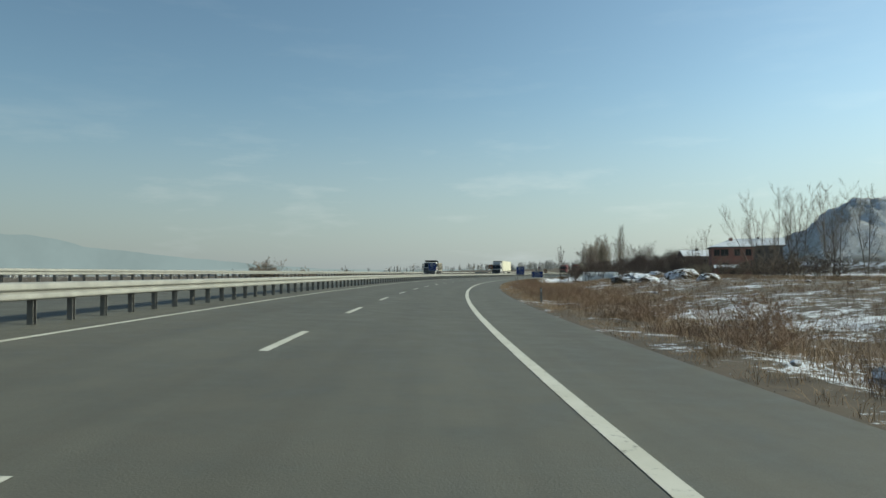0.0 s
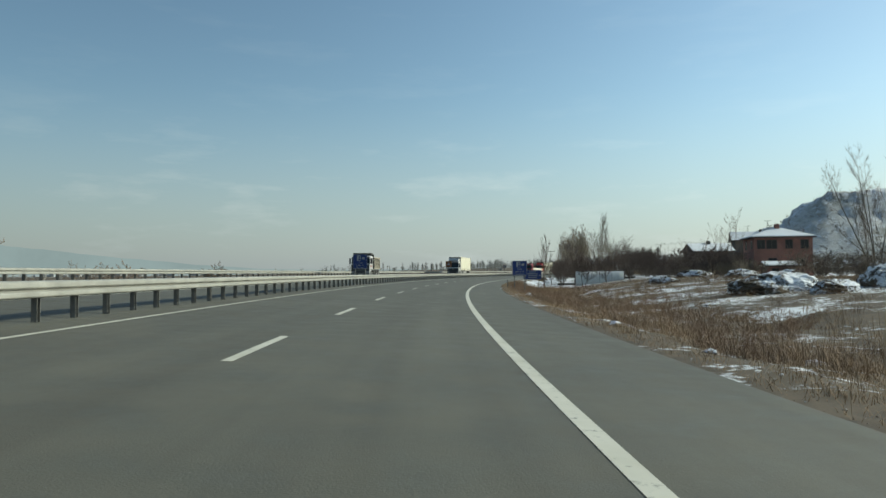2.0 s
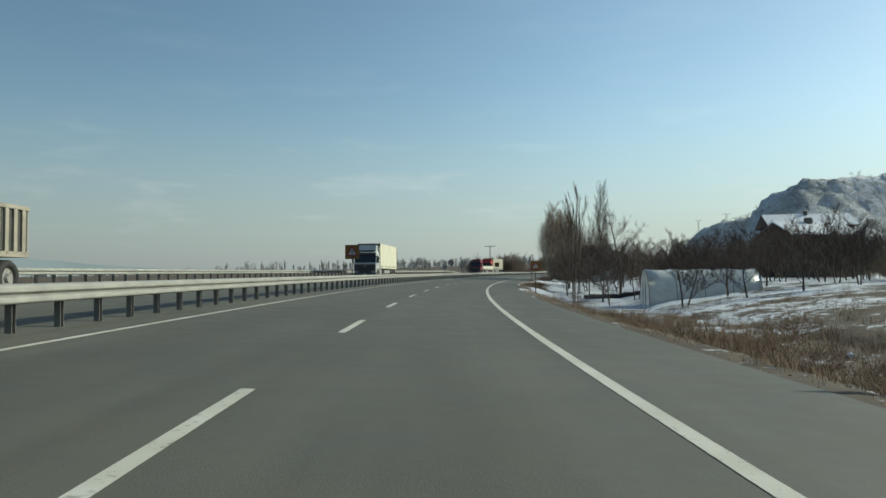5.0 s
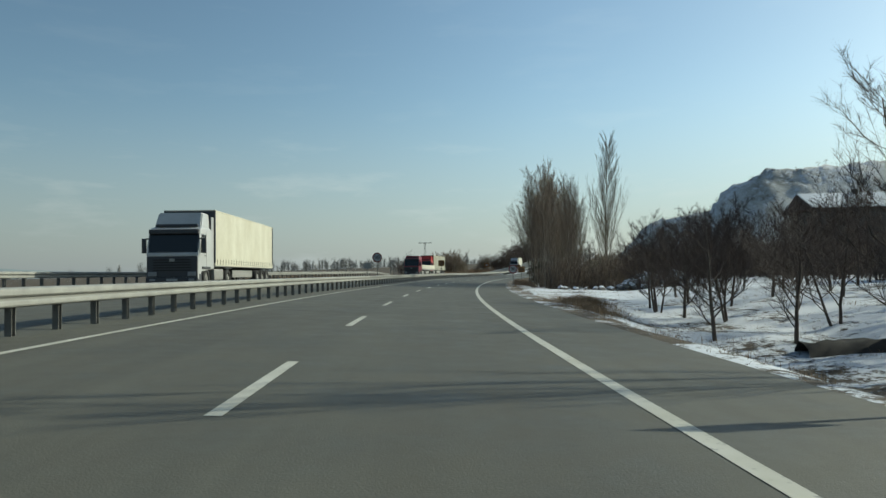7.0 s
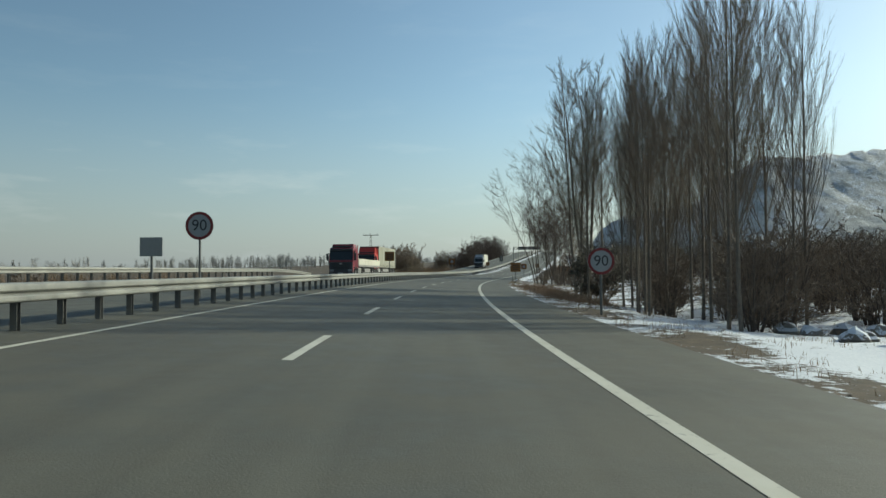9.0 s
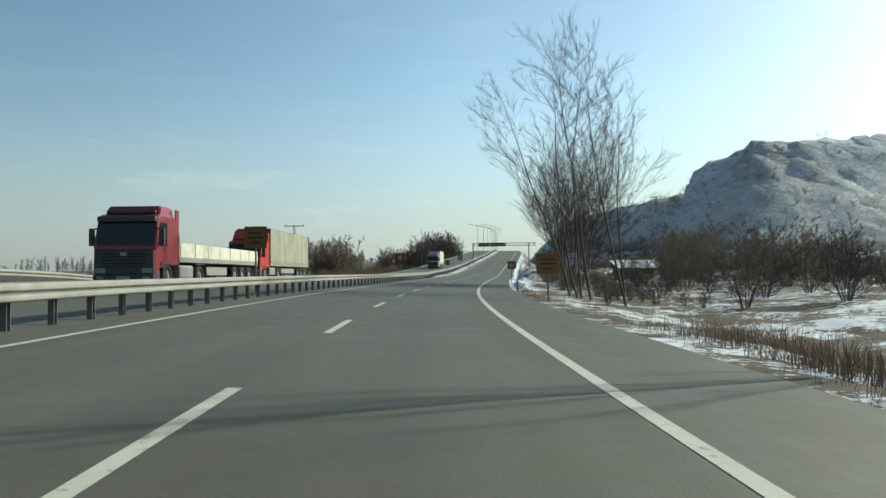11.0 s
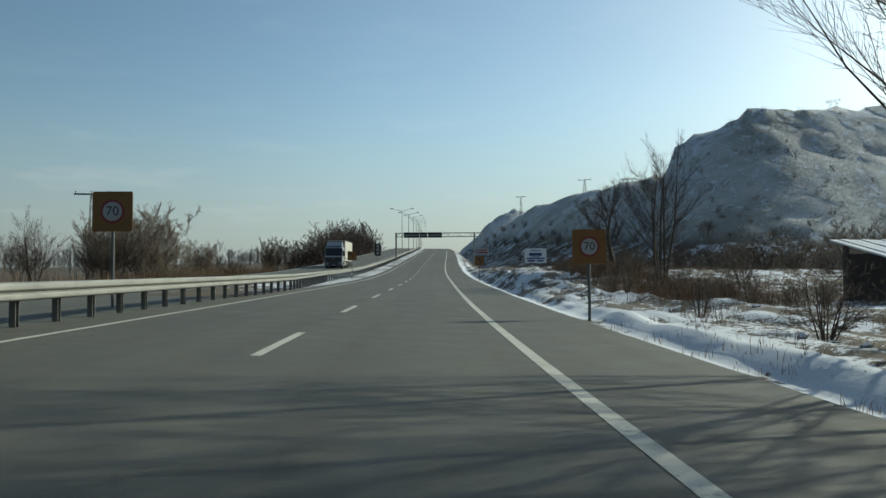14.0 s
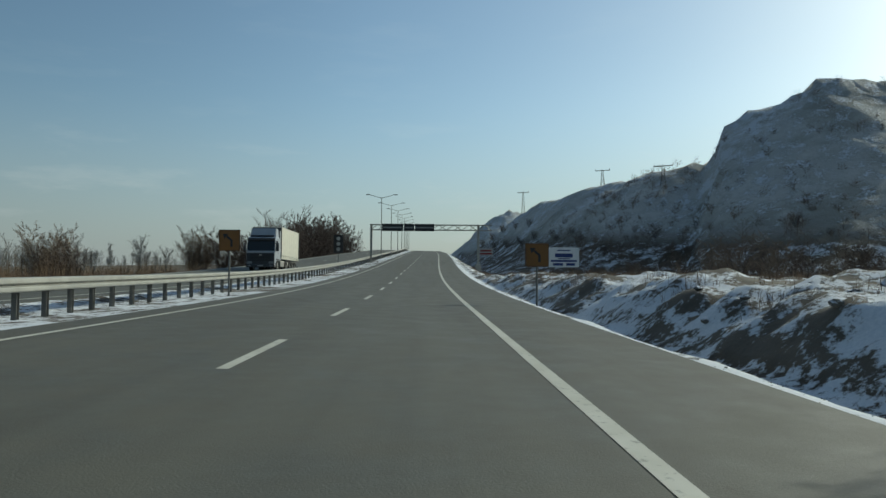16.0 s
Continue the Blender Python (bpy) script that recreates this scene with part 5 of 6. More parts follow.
# thicket right of the road, between the field and the houses
bush_c = tree("thicket_bush", at(205, -46), tree_mesh(87, 2.6, **dict(bush_def, limbs=6, twigs=5, sub=5, twig_r=.012)), bark_dark, twig_brown, "dense leafless thicket bush in front of the hill", "thicket bushes", "bush")
bush_d = tree("thicket_bush", at(209, -44), tree_mesh(88, 2.4, **dict(bush_def, limbs=6, twigs=5, sub=5, twig_r=.012)), bark_dark, twig_dark, "dense leafless thicket bush in front of the hill", "thicket bushes", "bush")
thick = [bush_c, bush_d]
for k in range(185):
    s_ = 100 + 190 * ((k * .618) % 1)
    u_ = -24 - 26 * ((k * .755) % 1)
    if 160 < s_ < 205 and u_ > -41:
        continue
    if s_ < 160 and u_ > -38:
        continue
    if 165 < s_ < 182 and -52 < u_ < -36:
        continue
    c = again(thick[k % 2], at(s_, u_, 0, k * 77), rnd.uniform(1.1, 1.9))
    tagged(c, "dense leafless thicket bush in front of the hill", "bush", "thicket bushes")
for k in range(90):
    s_ = 278 + 120 * ((k * .618) % 1)
    u_ = -12 - 24 * ((k * .755) % 1)
    if 320 < s_ < 334 and u_ > -22 or s_ > 338 and u_ > -20:
        continue
    c = again(thick[k % 2], at(s_, u_, 0, k * 41), rnd.uniform(.6, 1.35))
    tagged(c, "leafless bush on the snowy slope", "bush", "bushes on the slope")
for k in range(200):
    s_ = 384 + 250 * ((k * .618) % 1) ** 1.2
    u_ = -18 - 50 * ((k * .755) % 1)
    if gz(s_, u_) - float(lin(s_, RZ)) > 8:
        continue
    c = again(thick[k % 2], at(s_, u_, 0, k * 41), rnd.uniform(.5, 1.25))
    tagged(c, "leafless bush on the lower hillside", "bush", "scrub on the hillside")
# brushwood at the foot of the poplars and along the gutter
brush = tree("brushwood", at(230, -8.6), tree_mesh(83, 2.6, **dict(bush_def, stems=12, splay=.45, limbs=5, twigs=5, sub=6, twig_r=.010)), bark_dark, twig_brown, "dense brown brushwood at the foot of the poplars", "brushwood under the poplars", "bush")
for k in range(52):
    again(brush, at(222 + 20.5 * ((k * .618) % 1), -6.2 - 10.5 * ((k * .414) % 1), 0, k * 53), rnd.uniform(.65, 1.5))
for k in range(26):
    c = again(brush, at(279 + 40 * ((k * .618) % 1), -6.0 - 6.0 * ((k * .755) % 1), 0, k * 53), rnd.uniform(.35, .8))
    tagged(c, "low brown brushwood between the roadside trees", "bush", "brushwood between the trees")
for k in range(22):
    c = again(brush, at(323 + 26 * ((k * .618) % 1), -6.2 - 5.0 * ((k * .755) % 1), 0, k * 53), rnd.uniform(.35, .6))
    tagged(c, "low rust-brown brush on the snowy bank", "bush", "brush on the bank")
dead_brush = plain("rust_brown_brush", (0.235, 0.150, 0.095), 0.9, 0, 0.35, 2.0)
dead_bush = tree("dead_bush", at(33.6, -5.4), tree_mesh(95, 1.35, stems=11, spread=.5, low=.1, limbs=5, rise=.05, limb_len=.5, twigs=6, sub=8, trunk_r=.012, wander=.18, twig_r=.0036, splay=.95, foot=.4), dead_brush, dead_brush, "rust-brown dead bush in the grass of the verge", "dead bushes on the verge", "bush")
for k in range(92):
    s_ = 12 + 136 * ((k * .618) % 1)
    u_ = -4.0 - 9.5 * ((k * .755) % 1) ** 1.5 - (1.2 if 98 < s_ < 112 else 0)
    again(dead_bush, at(s_, u_, 0, k * 67), rnd.uniform(.42, .86))
for k in range(26):
    s_, u_ = 98 + 34 * ((k * .618) % 1), -3.3 - 3.4 * ((k * .755) % 1)
    again(dead_bush, at(s_, u_, 0, k * 71), rnd.uniform(.40, .72))
rail_bush = tree("bare_bush", at(80, 25.8), tree_mesh(86, 3.9, **dict(bush_def, stems=12, twig_r=.022)), bark_dark, twig_brown, "round brown leafless bush behind the outer guard rail", "bushes behind the guard rail", "bush")
for s_, u_, k in ((83, 26.5, .95), (86, 27.5, .85), (99, 27, .8), (103, 28, .85), (121, 28.5, .9), (126, 30, .7), (238, 25, .62), (243, 25.5, .66), (248, 26, .6), (253, 26.5, .62)):
    again(rail_bush, at(s_, u_, 0, s_ * 57), k)
# hedge and trees left of the oncoming road, uphill
for s_, u_, k in ((389, 26.4, 1.5), (391.5, 28.5, 1.2), (393, 30, .9)):
    c = again(thick[int(s_) % 2], at(s_, u_, 0, s_ * 57), k)
    tagged(c, "large leafless bush beside the oncoming carriageway", "bush", "bushes beside the oncoming road")
for s_, u_, k in ((462, 33, .5), (387, 50, .5)):
    again(clump, at(s_, u_, 0, s_ * 13), k)
for s_, u_, k in ((459.5, 27.8, .9), (389.5, 25.6, .5), (381, 45.3, 1.02), (385, 41, .86), (376, 47.5, .8)):
    c = again(walnut, at(s_, u_, 0, s_ * 13), k)
    tagged(c, "leafless many-stemmed tree beside the oncoming carriageway", "tree", "trees beside the oncoming road")
round_tree = tree("round_tree", at(374, 30), tree_mesh(96, 8.6, stems=9, spread=.5, low=.2, limbs=14, rise=.10, limb_len=.34, twigs=10, sub=10, trunk_r=.09, wander=.12, twig_r=.014, splay=.50, foot=.8), bark_dark, twig_brown, "dense round leafless brown tree beside the oncoming carriageway", "trees beside the oncoming road")
for s_, u_, k in ((378, 31.8, .95), (371, 32.4, .86), (375.5, 35, .9), (403, 34, .70), (404.5, 35.5, .55), (439, 33.4, .86), (442, 34.5, .7)):
    again(round_tree, at(s_, u_, 0, s_ * 31), k)
tree("spreading_tree", at(457, 26.6), tree_mesh(97, 12.4, stems=6, spread=.5, splay=.40, foot=.15, low=.34, limbs=10, rise=.08, limb_len=.30, twigs=9, sub=8, trunk_r=.22, wander=.14, twig_r=.013), bark_dark, twig_dark, "single leafless tree with a wide open crown", "trees beside the oncoming road")
dense = tree("thicket_tree", at(372, 27.2, 0, 0), tree_mesh(84, 5.6, **dict(bush_def, stems=13, splay=.46, foot=1.3, limbs=9, twigs=8, sub=8, limb_len=.36, twig_r=.011, rise=.12)), bark_grey, twig_olive, "dense grey-brown thicket tree beside the oncoming carriageway", "thicket beside the oncoming road", "tree")
for s_, u_, k in ((262, -36, .95), (266, -40, 1.05), (259, -42, 1.0), (268, -46, 1.1), (255, -38, .85), (263, -49, 1.1), (250, -45, .95), (270, -34, .8), (205, -33, .8), (199, -36, .85), (193, -33.5, .7), (188, -36, .75), (213, -30, .75), (226, -34, .8), (236, -30, .75), (160, -36, .5), (164, -34.5, .42), (167.5, -37, .5), (171, -35.5, .46), (175, -36.5, .55), (179, -35, .5), (157, -38, .45), (169, -39, .55)):
    c = again(dense, at(s_, u_, 0, s_ * 71), k)
    tagged(c, "dense grey-brown leafless thicket tree in front of the houses", "tree", "thicket in front of the houses")
for k in range(22):
    s_, u_ = 296 + 44 * ((k * .618) % 1), -14 - 18 * ((k * .414) % 1)
    if abs(s_ - 329) < 6 and u_ > -22:
        continue
    c = again(dense, at(s_, u_, 0, k * 71), rnd.uniform(.6, 1.0))
    tagged(c, "dark dense leafless thicket tree below the hill", "tree", "thicket below the hill")
dense_far = tree("thicket_tree", at(462, 29, 0, 0), tree_mesh(85, 7.2, **dict(bush_def, stems=15, splay=.42, foot=1.8, limbs=9, twigs=8, sub=8, limb_len=.36, twig_r=.022, rise=.12)), bark_dark, twig_dark, "tall dark thicket tree on the rise beside the road", "thicket beside the oncoming road", "tree")
for s_, u_, k in ((440, 29, .7), (466, 30, 0.90), (473, 28, 0.95), (480, 29.5, 0.99), (488, 27.5, 0.95), (496, 29, 0.90), (505, 27.5, 0.81), (515, 28, 0.77), (530, 27, 0.72), (548, 27, 0.63)):
    again(dense if s_ < 420 else dense_far, at(s_, u_, 0, s_ * 71), k * 1.35 * (1.7 if s_ > 500 else 1.2 if s_ > 484 else 1.0))

# evergreen-looking bush with withered leaves at the verge
rng = random.Random(5)
tv, tf, cv, cf = tree_mesh(91, 2.6, stems=3, **dict(BROAD, splay=.35, limbs=9, spread=.5, trunk_r=.09, low=.25, twigs=6))
oak = tree("withered_oak", at(241.8, -6.1), (tv, tf, cv, cf), bark_dark, twig_dark, "small oak holding dark withered leaves at the verge", "", "tree")
lv, lf = [], []
clusters = []
for i in range(70):
    a, r_, z = rng.random() * 6.283, 1.35 * math.sqrt(rng.random()), rng.uniform(.55, 2.75)
    r_ *= .35 + .75 * math.sin(math.pi * min(1, max(0, (z - .2) / 3.1)) ** .8)
    clusters.append((Vector((r_ * math.cos(a), r_ * math.sin(a), z)), rng.uniform(.14, .30)))
for i in range(3600):
    cc, cr = clusters[i % 70]
    off = Vector((rng.gauss(0, 1), rng.gauss(0, 1), rng.gauss(0, .8))) * cr * .6
    p = cc + off
    d = Vector((rng.gauss(0, 1), rng.gauss(0, 1), rng.gauss(-.4, 1))).normalized()
    e = d.orthogonal().normalized()
    o, q = len(lv), rng.uniform(.05, .12)
    lv += [tuple(p), tuple(p + d * q + e * q * .45), tuple(p + d * q * 2.1), tuple(p + d * q - e * q * .45)]
    lf.append((o, o + 1, o + 2, o + 3))
raw("leaves", lv, lf, dead_leaf, oak)

# ---- houses ----
pink_wall = plain("weathered_pink_render", (0.25, 0.125, 0.098), 0.9, 0, 0.22, 0.8, 0.3)
grey_wall = plain("dark_grey_render", (0.10, 0.092, 0.085), 0.9, 0, 0.25, 0.8, 0.3)
snow_mat = plain("roof_snow", (0.60, 0.62, 0.65), 0.9, 0, 0.06, 1.0, 0.4)
tile_mat = plain("brown_roof_tiles", (0.095, 0.062, 0.050), 0.85, 0, 0.3, 2.5, 0.4)
frame_mat = plain("dark_window_frame", (0.06, 0.050, 0.045), 0.6, 0, 0.2, 4.0)


def house(m, wide, deep, wall_h, roof_h, wall_m, label, windows, over=.5, hip=True, chimney=True):
    """A house whose front faces -y; windows: (face, x, z, w, h)."""
    ob = thing("house", m, label, "house")
    w, d = wide / 2, deep / 2
    part("wall", box(bmesh.new(), -w, w, -d, d, -.8, wall_h), wall_m, ob)
    def roof_bm(lift, grow):
        bm = bmesh.new()
        e = over + grow
        base = [bm.verts.new((sx * (w + e), sy * (d + e), wall_h + lift)) for sx, sy in ((-1, -1), (1, -1), (1, 1), (-1, 1))]
        under = [bm.verts.new((v.co.x, v.co.y, v.co.z - .14)) for v in base]
        rx = max(.1, w - d) if hip else w + e
        top = [bm.verts.new((-rx, 0, wall_h + lift + roof_h)), bm.verts.new((rx, 0, wall_h + lift + roof_h))]
        bm.faces.new((base[0], base[1], top[1], top[0]))
        bm.faces.new((base[2], base[3], top[0], top[1]))
        bm.faces.new((base[1], base[2], top[1]))
        bm.faces.new((base[3], base[0], top[0]))
        bm.faces.new(under[::-1])
        for i in range(4):
            bm.faces.new((under[i], under[(i + 1) % 4], base[(i + 1) % 4], base[i]))
        return bm
    roof = part("roof", roof_bm(0.0, 0.0), tile_mat, ob)
    part("snow_cover", roof_bm(.16, -.12), snow_mat, roof, "snow lying on the roof")
    if chimney:
        part("chimney", box(bmesh.new(), -.35, .35, -.1 * d - .3, -.1 * d + .4, wall_h + roof_h * .4, wall_h + roof_h + .65, .03), wall_m, roof)
    for face, x, z, ww, hh in windows:
        win = new("window")
        win.parent = ob
        if face == "front":
            win.matrix_basis = pose(x, -d, z)
        elif face == "left":
            win.matrix_basis = pose(-w, x, z, 0, 0, -90)
        else:
            win.matrix_basis = pose(w, x, z, 0, 0, 90)
        part("pane", box(bmesh.new(), -ww / 2, ww / 2, -.012, .02, -hh / 2, hh / 2), glass_dark, win)
        bm = bmesh.new()
        for x0, x1, z0, z1 in ((-ww / 2 - .07, -ww / 2 + .02, -hh / 2 - .07, hh / 2 + .07), (ww / 2 - .02, ww / 2 + .07, -hh / 2 - .07, hh / 2 + .07), (-ww / 2, ww / 2, -hh / 2 - .07, -hh / 2 + .02), (-ww / 2, ww / 2, hh / 2 - .02, hh / 2 + .07), (-.03, .03, -hh / 2, hh / 2)):
            box(bm, x0, x1, -.04, .01, z0, z1)
        part("frame", bm, frame_mat, win)
        part("sill", box(bmesh.new(), -ww / 2 - .12, ww / 2 + .12, -.14, .02, -hh / 2 - .14, -hh / 2 - .07), wall_m, win)
    return ob


pinkw = [("front", -3.3, 5.2, 1.1, 1.35), ("front", -1.7, 5.2, 1.5, 1.35), ("front", .9, 5.2, 1.0, 1.35), ("front", -1.6, 2.3, 1.2, 1.3), ("front", 2.6, 2.3, 1.2, 1.3), ("front", 3.2, 5.2, 1.1, 1.35),
         ("left", -2.5, 5.2, 1.1, 1.35), ("left", 1.5, 5.2, 1.1, 1.35), ("left", -1.0, 2.3, 1.1, 1.3)]
house(at(174.5, -44.5, -.1, 0), 8.8, 8.0, 6.4, 1.6, pink_wall, "two-storey pink house with snow on its hipped roof", pinkw)
house(at(213, -38, -.1, 15), 8.0, 7.0, 5.2, 1.7, grey_wall, "dark two-storey house with a snowy gable roof", [("front", -2, 3.7, 1.1, 1.2), ("front", 1.6, 3.7, 1.1, 1.2), ("left", 0, 3.7, 1.1, 1.2), ("front", 0, 1.2, 1.0, 1.9)], .6, False)
big_base = gz(280, -54)
house(at(280, -54, 0, 4), 15, 10, 10.4 - big_base, 2.6, grey_wall, "large grey house with a wide snowy roof below the hill", [("front", -4, 8.4 - big_base, 1.2, 1.3), ("front", 0, 8.4 - big_base, 1.2, 1.3), ("front", 4, 8.4 - big_base, 1.2, 1.3), ("left", 0, 8.4 - big_base, 1.2, 1.3)], .9, False)
house(at(164.5, -42.6, -.1, -4), 4.6, 4.0, 1.7, .6, pink_wall, "low outbuilding beside the pink house under snow", [("front", -1, .9, .9, .7), ("front", 1.0, .9, .9, .7)], .4, False, False)
# shed among the trees: ribbed white roof on dark posts
shed = thing("open_shed", at(329, -17.0, 0, 8), "low open shed with a white ribbed roof among trees", "shed")
for px in (-2.3, 0, 2.3):
    for py in (-1.4, 1.4):
        part("shed_post", box(bmesh.new(), px - .07, px + .07, py - .07, py + .07, -.5, 1.72 + py * .25), frame_mat, shed)
part("back_wall", box(bmesh.new(), -2.4, 2.4, 1.42, 1.5, -.5, 1.7), grey_wall, shed)
for k in range(12):
    x0 = -2.7 + .45 * k
    part("roof_sheet", box(bmesh.new(), x0, x0 + .36, -1.9, 1.9, .02 * (k % 2), .06 + .02 * (k % 2), .01, Matrix.Translation((0, 0, 1.75)) @ Matrix.Rotation(radians(14), 4, "X")), snow_mat, shed)

# ---- polytunnel ----
film_m, nt, b = material("milky_plastic_film", 0.35)
n1 = grain(nt, 1.5, 5)
nt.links.new(blend(nt, span(nt, n1, .3, .7), (0.55, 0.55, 0.50), (0.74, 0.75, 0.72)), b.inputs["Base Color"])
b.inputs["Transmission Weight"].default_value = 0.25
bump(nt, b, grain(nt, 4, 4), .35, .04)
tun = thing("polytunnel", at(171.8, -11.7), "low milky plastic polytunnel with arched hoops in the snow", "greenhouse")
n, r_, L = 14, 1.65, 8.0
hgt = 2.75
arc = [(r_ * math.cos(math.pi * k / n), hgt * math.sin(math.pi * k / n) ** .8) for k in range(n + 1)]
v, f = [], []
segs = 8
for i in range(segs + 1):
    for k, (a, z) in enumerate(arc):
        sag = .03 * math.sin(i * math.pi) + (.03 if i % 2 else 0)
        v.append((L * i / segs, a * (1 - sag), z * (1 - sag) - .15))
for i in range(segs):
    for k in range(n):
        f.append((i * (n + 1) + k, (i + 1) * (n + 1) + k, (i + 1) * (n + 1) + k + 1, i * (n + 1) + k + 1))
cov = raw("plastic_cover", v, f, film_m, tun, True)
cov.modifiers.new("thickness", 'SOLIDIFY').thickness = .01
for x in (0.0, L):
    bm = bmesh.new()
    o = [bm.verts.new((x, a * .985, z * .985 - .15)) for a, z in arc]
    c2 = [bm.verts.new((x + (.02 if x else -.02), a * .985, z * .985 - .15)) for a, z in arc]
    bm.faces.new(o)
    bm.faces.new(c2[::-1])
    part("end_wall", bm, film_m, tun)
for i in range(0, segs + 1, 2):
    tvv, tff = [], []
    tube(tvv, tff, [(Vector((L * i / segs, a * 1.012, z * 1.012 - .15)), .022) for a, z in arc], 6)
    raw("hoop", tvv, tff, galv_dark, tun)
part("door_frame", box(box(bmesh.new(), -.05, 0, -.5, -.44, -.2, 1.6), -.05, 0, .44, .5, -.2, 1.6), frame_mat, tun)

# low dark bank across the orchard
bv, bf = [], []
bank_profile = [(-.55, -.35), (-.36, .16), (-.16, .40), (.12, .42), (.34, .18), (.55, -.35)]
for i in range(41):
    uu = -8.2 - 14.0 * i / 40
    for k, (dy, dz) in enumerate(bank_profile):
        x_, y_ = plan(181.0 + .5 * math.sin(i * .21) + dy, uu)
        g_ = gz(181.0, uu)
        nz = noise.noise(Vector((i * .45, k * 1.3, 2.0)))
        bv.append((float(x_) + .06 * nz, float(y_), g_ + dz * (.8 + .6 * nz)))
for i in range(40):
    for k in range(5):
        o = i * 6 + k
        bf.append((o, o + 1, o + 7, o + 6))
tagged(raw("earth_bank", bv, bf, plain("very_dark_soil", (0.024, 0.021, 0.018), 0.9, 0, 0.35, 2.2, 0.6), None, True), "low dark earth bank crossing the snowy orchard", "earth bank")

# ---- heap of rubble under snow ----
stone_m, nt, b = material("snow_dusted_stone", 0.9)
gn = nt.nodes.new("ShaderNodeNewGeometry")
sp = nt.nodes.new("ShaderNodeSeparateXYZ")
nt.links.new(gn.outputs["Normal"], sp.inputs["Vector"])
oi = nt.nodes.new("ShaderNodeObjectInfo")
n1 = grain(nt, 6, 5)
st_c = blend(nt, oi.outputs["Random"], (0.10, 0.09, 0.08), (0.24, 0.22, 0.19))
st_c = blend(nt, span(nt, n1, .35, .7, 0, .5), st_c, (0.07, 0.063, 0.055))
ad = nt.nodes.new("ShaderNodeMath")
ad.operation = 'ADD'
nt.links.new(sp.outputs["Z"], ad.inputs[0])
nt.links.new(span(nt, n1, .3, .7, -.3, .3), ad.inputs[1])
nt.links.new(blend(nt, span(nt, ad.outputs[0], .40, .64), st_c, (0.58, 0.60, 0.64)), b.inputs["Base Color"])
bump(nt, b, n1, .5, .03)
stones = []
for k in range(6):
    bm = bmesh.new()
    bmesh.ops.create_icosphere(bm, subdivisions=2, radius=1.0)
    for vt in bm.verts:
        q = vt.co + Vector((k * 5.3, 0, 0))
        vt.co = Vector((vt.co.x * 1.1, vt.co.y * .9, vt.co.z * .75)) * (1 + .45 * noise.noise(q * 1.1) + .18 * noise.noise(q * 3.1))
    me = bpy.data.meshes.new("stone")
    bm.to_mesh(me)
    bm.free()
    me.materials.append(stone_m)
    stones.append(me)
rr = random.Random(9)
heap = thing("rubble_heap", at(217.5, -14.3), "heap of broken stones dusted with snow on the field", "rubble heap")
bm = bmesh.new()
bmesh.ops.create_cone(bm, segments=24, radius1=3.0, radius2=.5, depth=1.5, cap_ends=True, matrix=Matrix.Translation((0, 0, .52)))
part("core", bm, ground_mat, heap)
for k in range(290):
    a, q = rr.random() * 6.283, math.sqrt(rr.random())
    rad = 3.25 * q
    z = 1.42 * (1 - q ** 1.35) + rr.uniform(-.06, .1)
    ob = new("stone", stones[k % 6])
    ob.parent = heap
    sc = rr.uniform(.10, .235)
    ob.matrix_basis = pose(rad * math.cos(a) * 1.05, rad * math.sin(a) * .8, z, rr.uniform(0, 360), rr.uniform(0, 360), rr.uniform(0, 360)) @ Matrix.Diagonal((sc, sc, sc, 1))
for k in range(26):
    ob = new("rock", stones[k % 6])
    sc = rr.uniform(.14, .34)
    ob.matrix_world = at(rr.uniform(216, 223), rr.uniform(-11.5, -6.2), sc * .3, rr.uniform(0, 360)) @ Matrix.Diagonal((sc, sc, sc, 1))
    tagged(ob, "loose stone dusted with snow beside the rubble heap", "rock", "stones beside the heap")
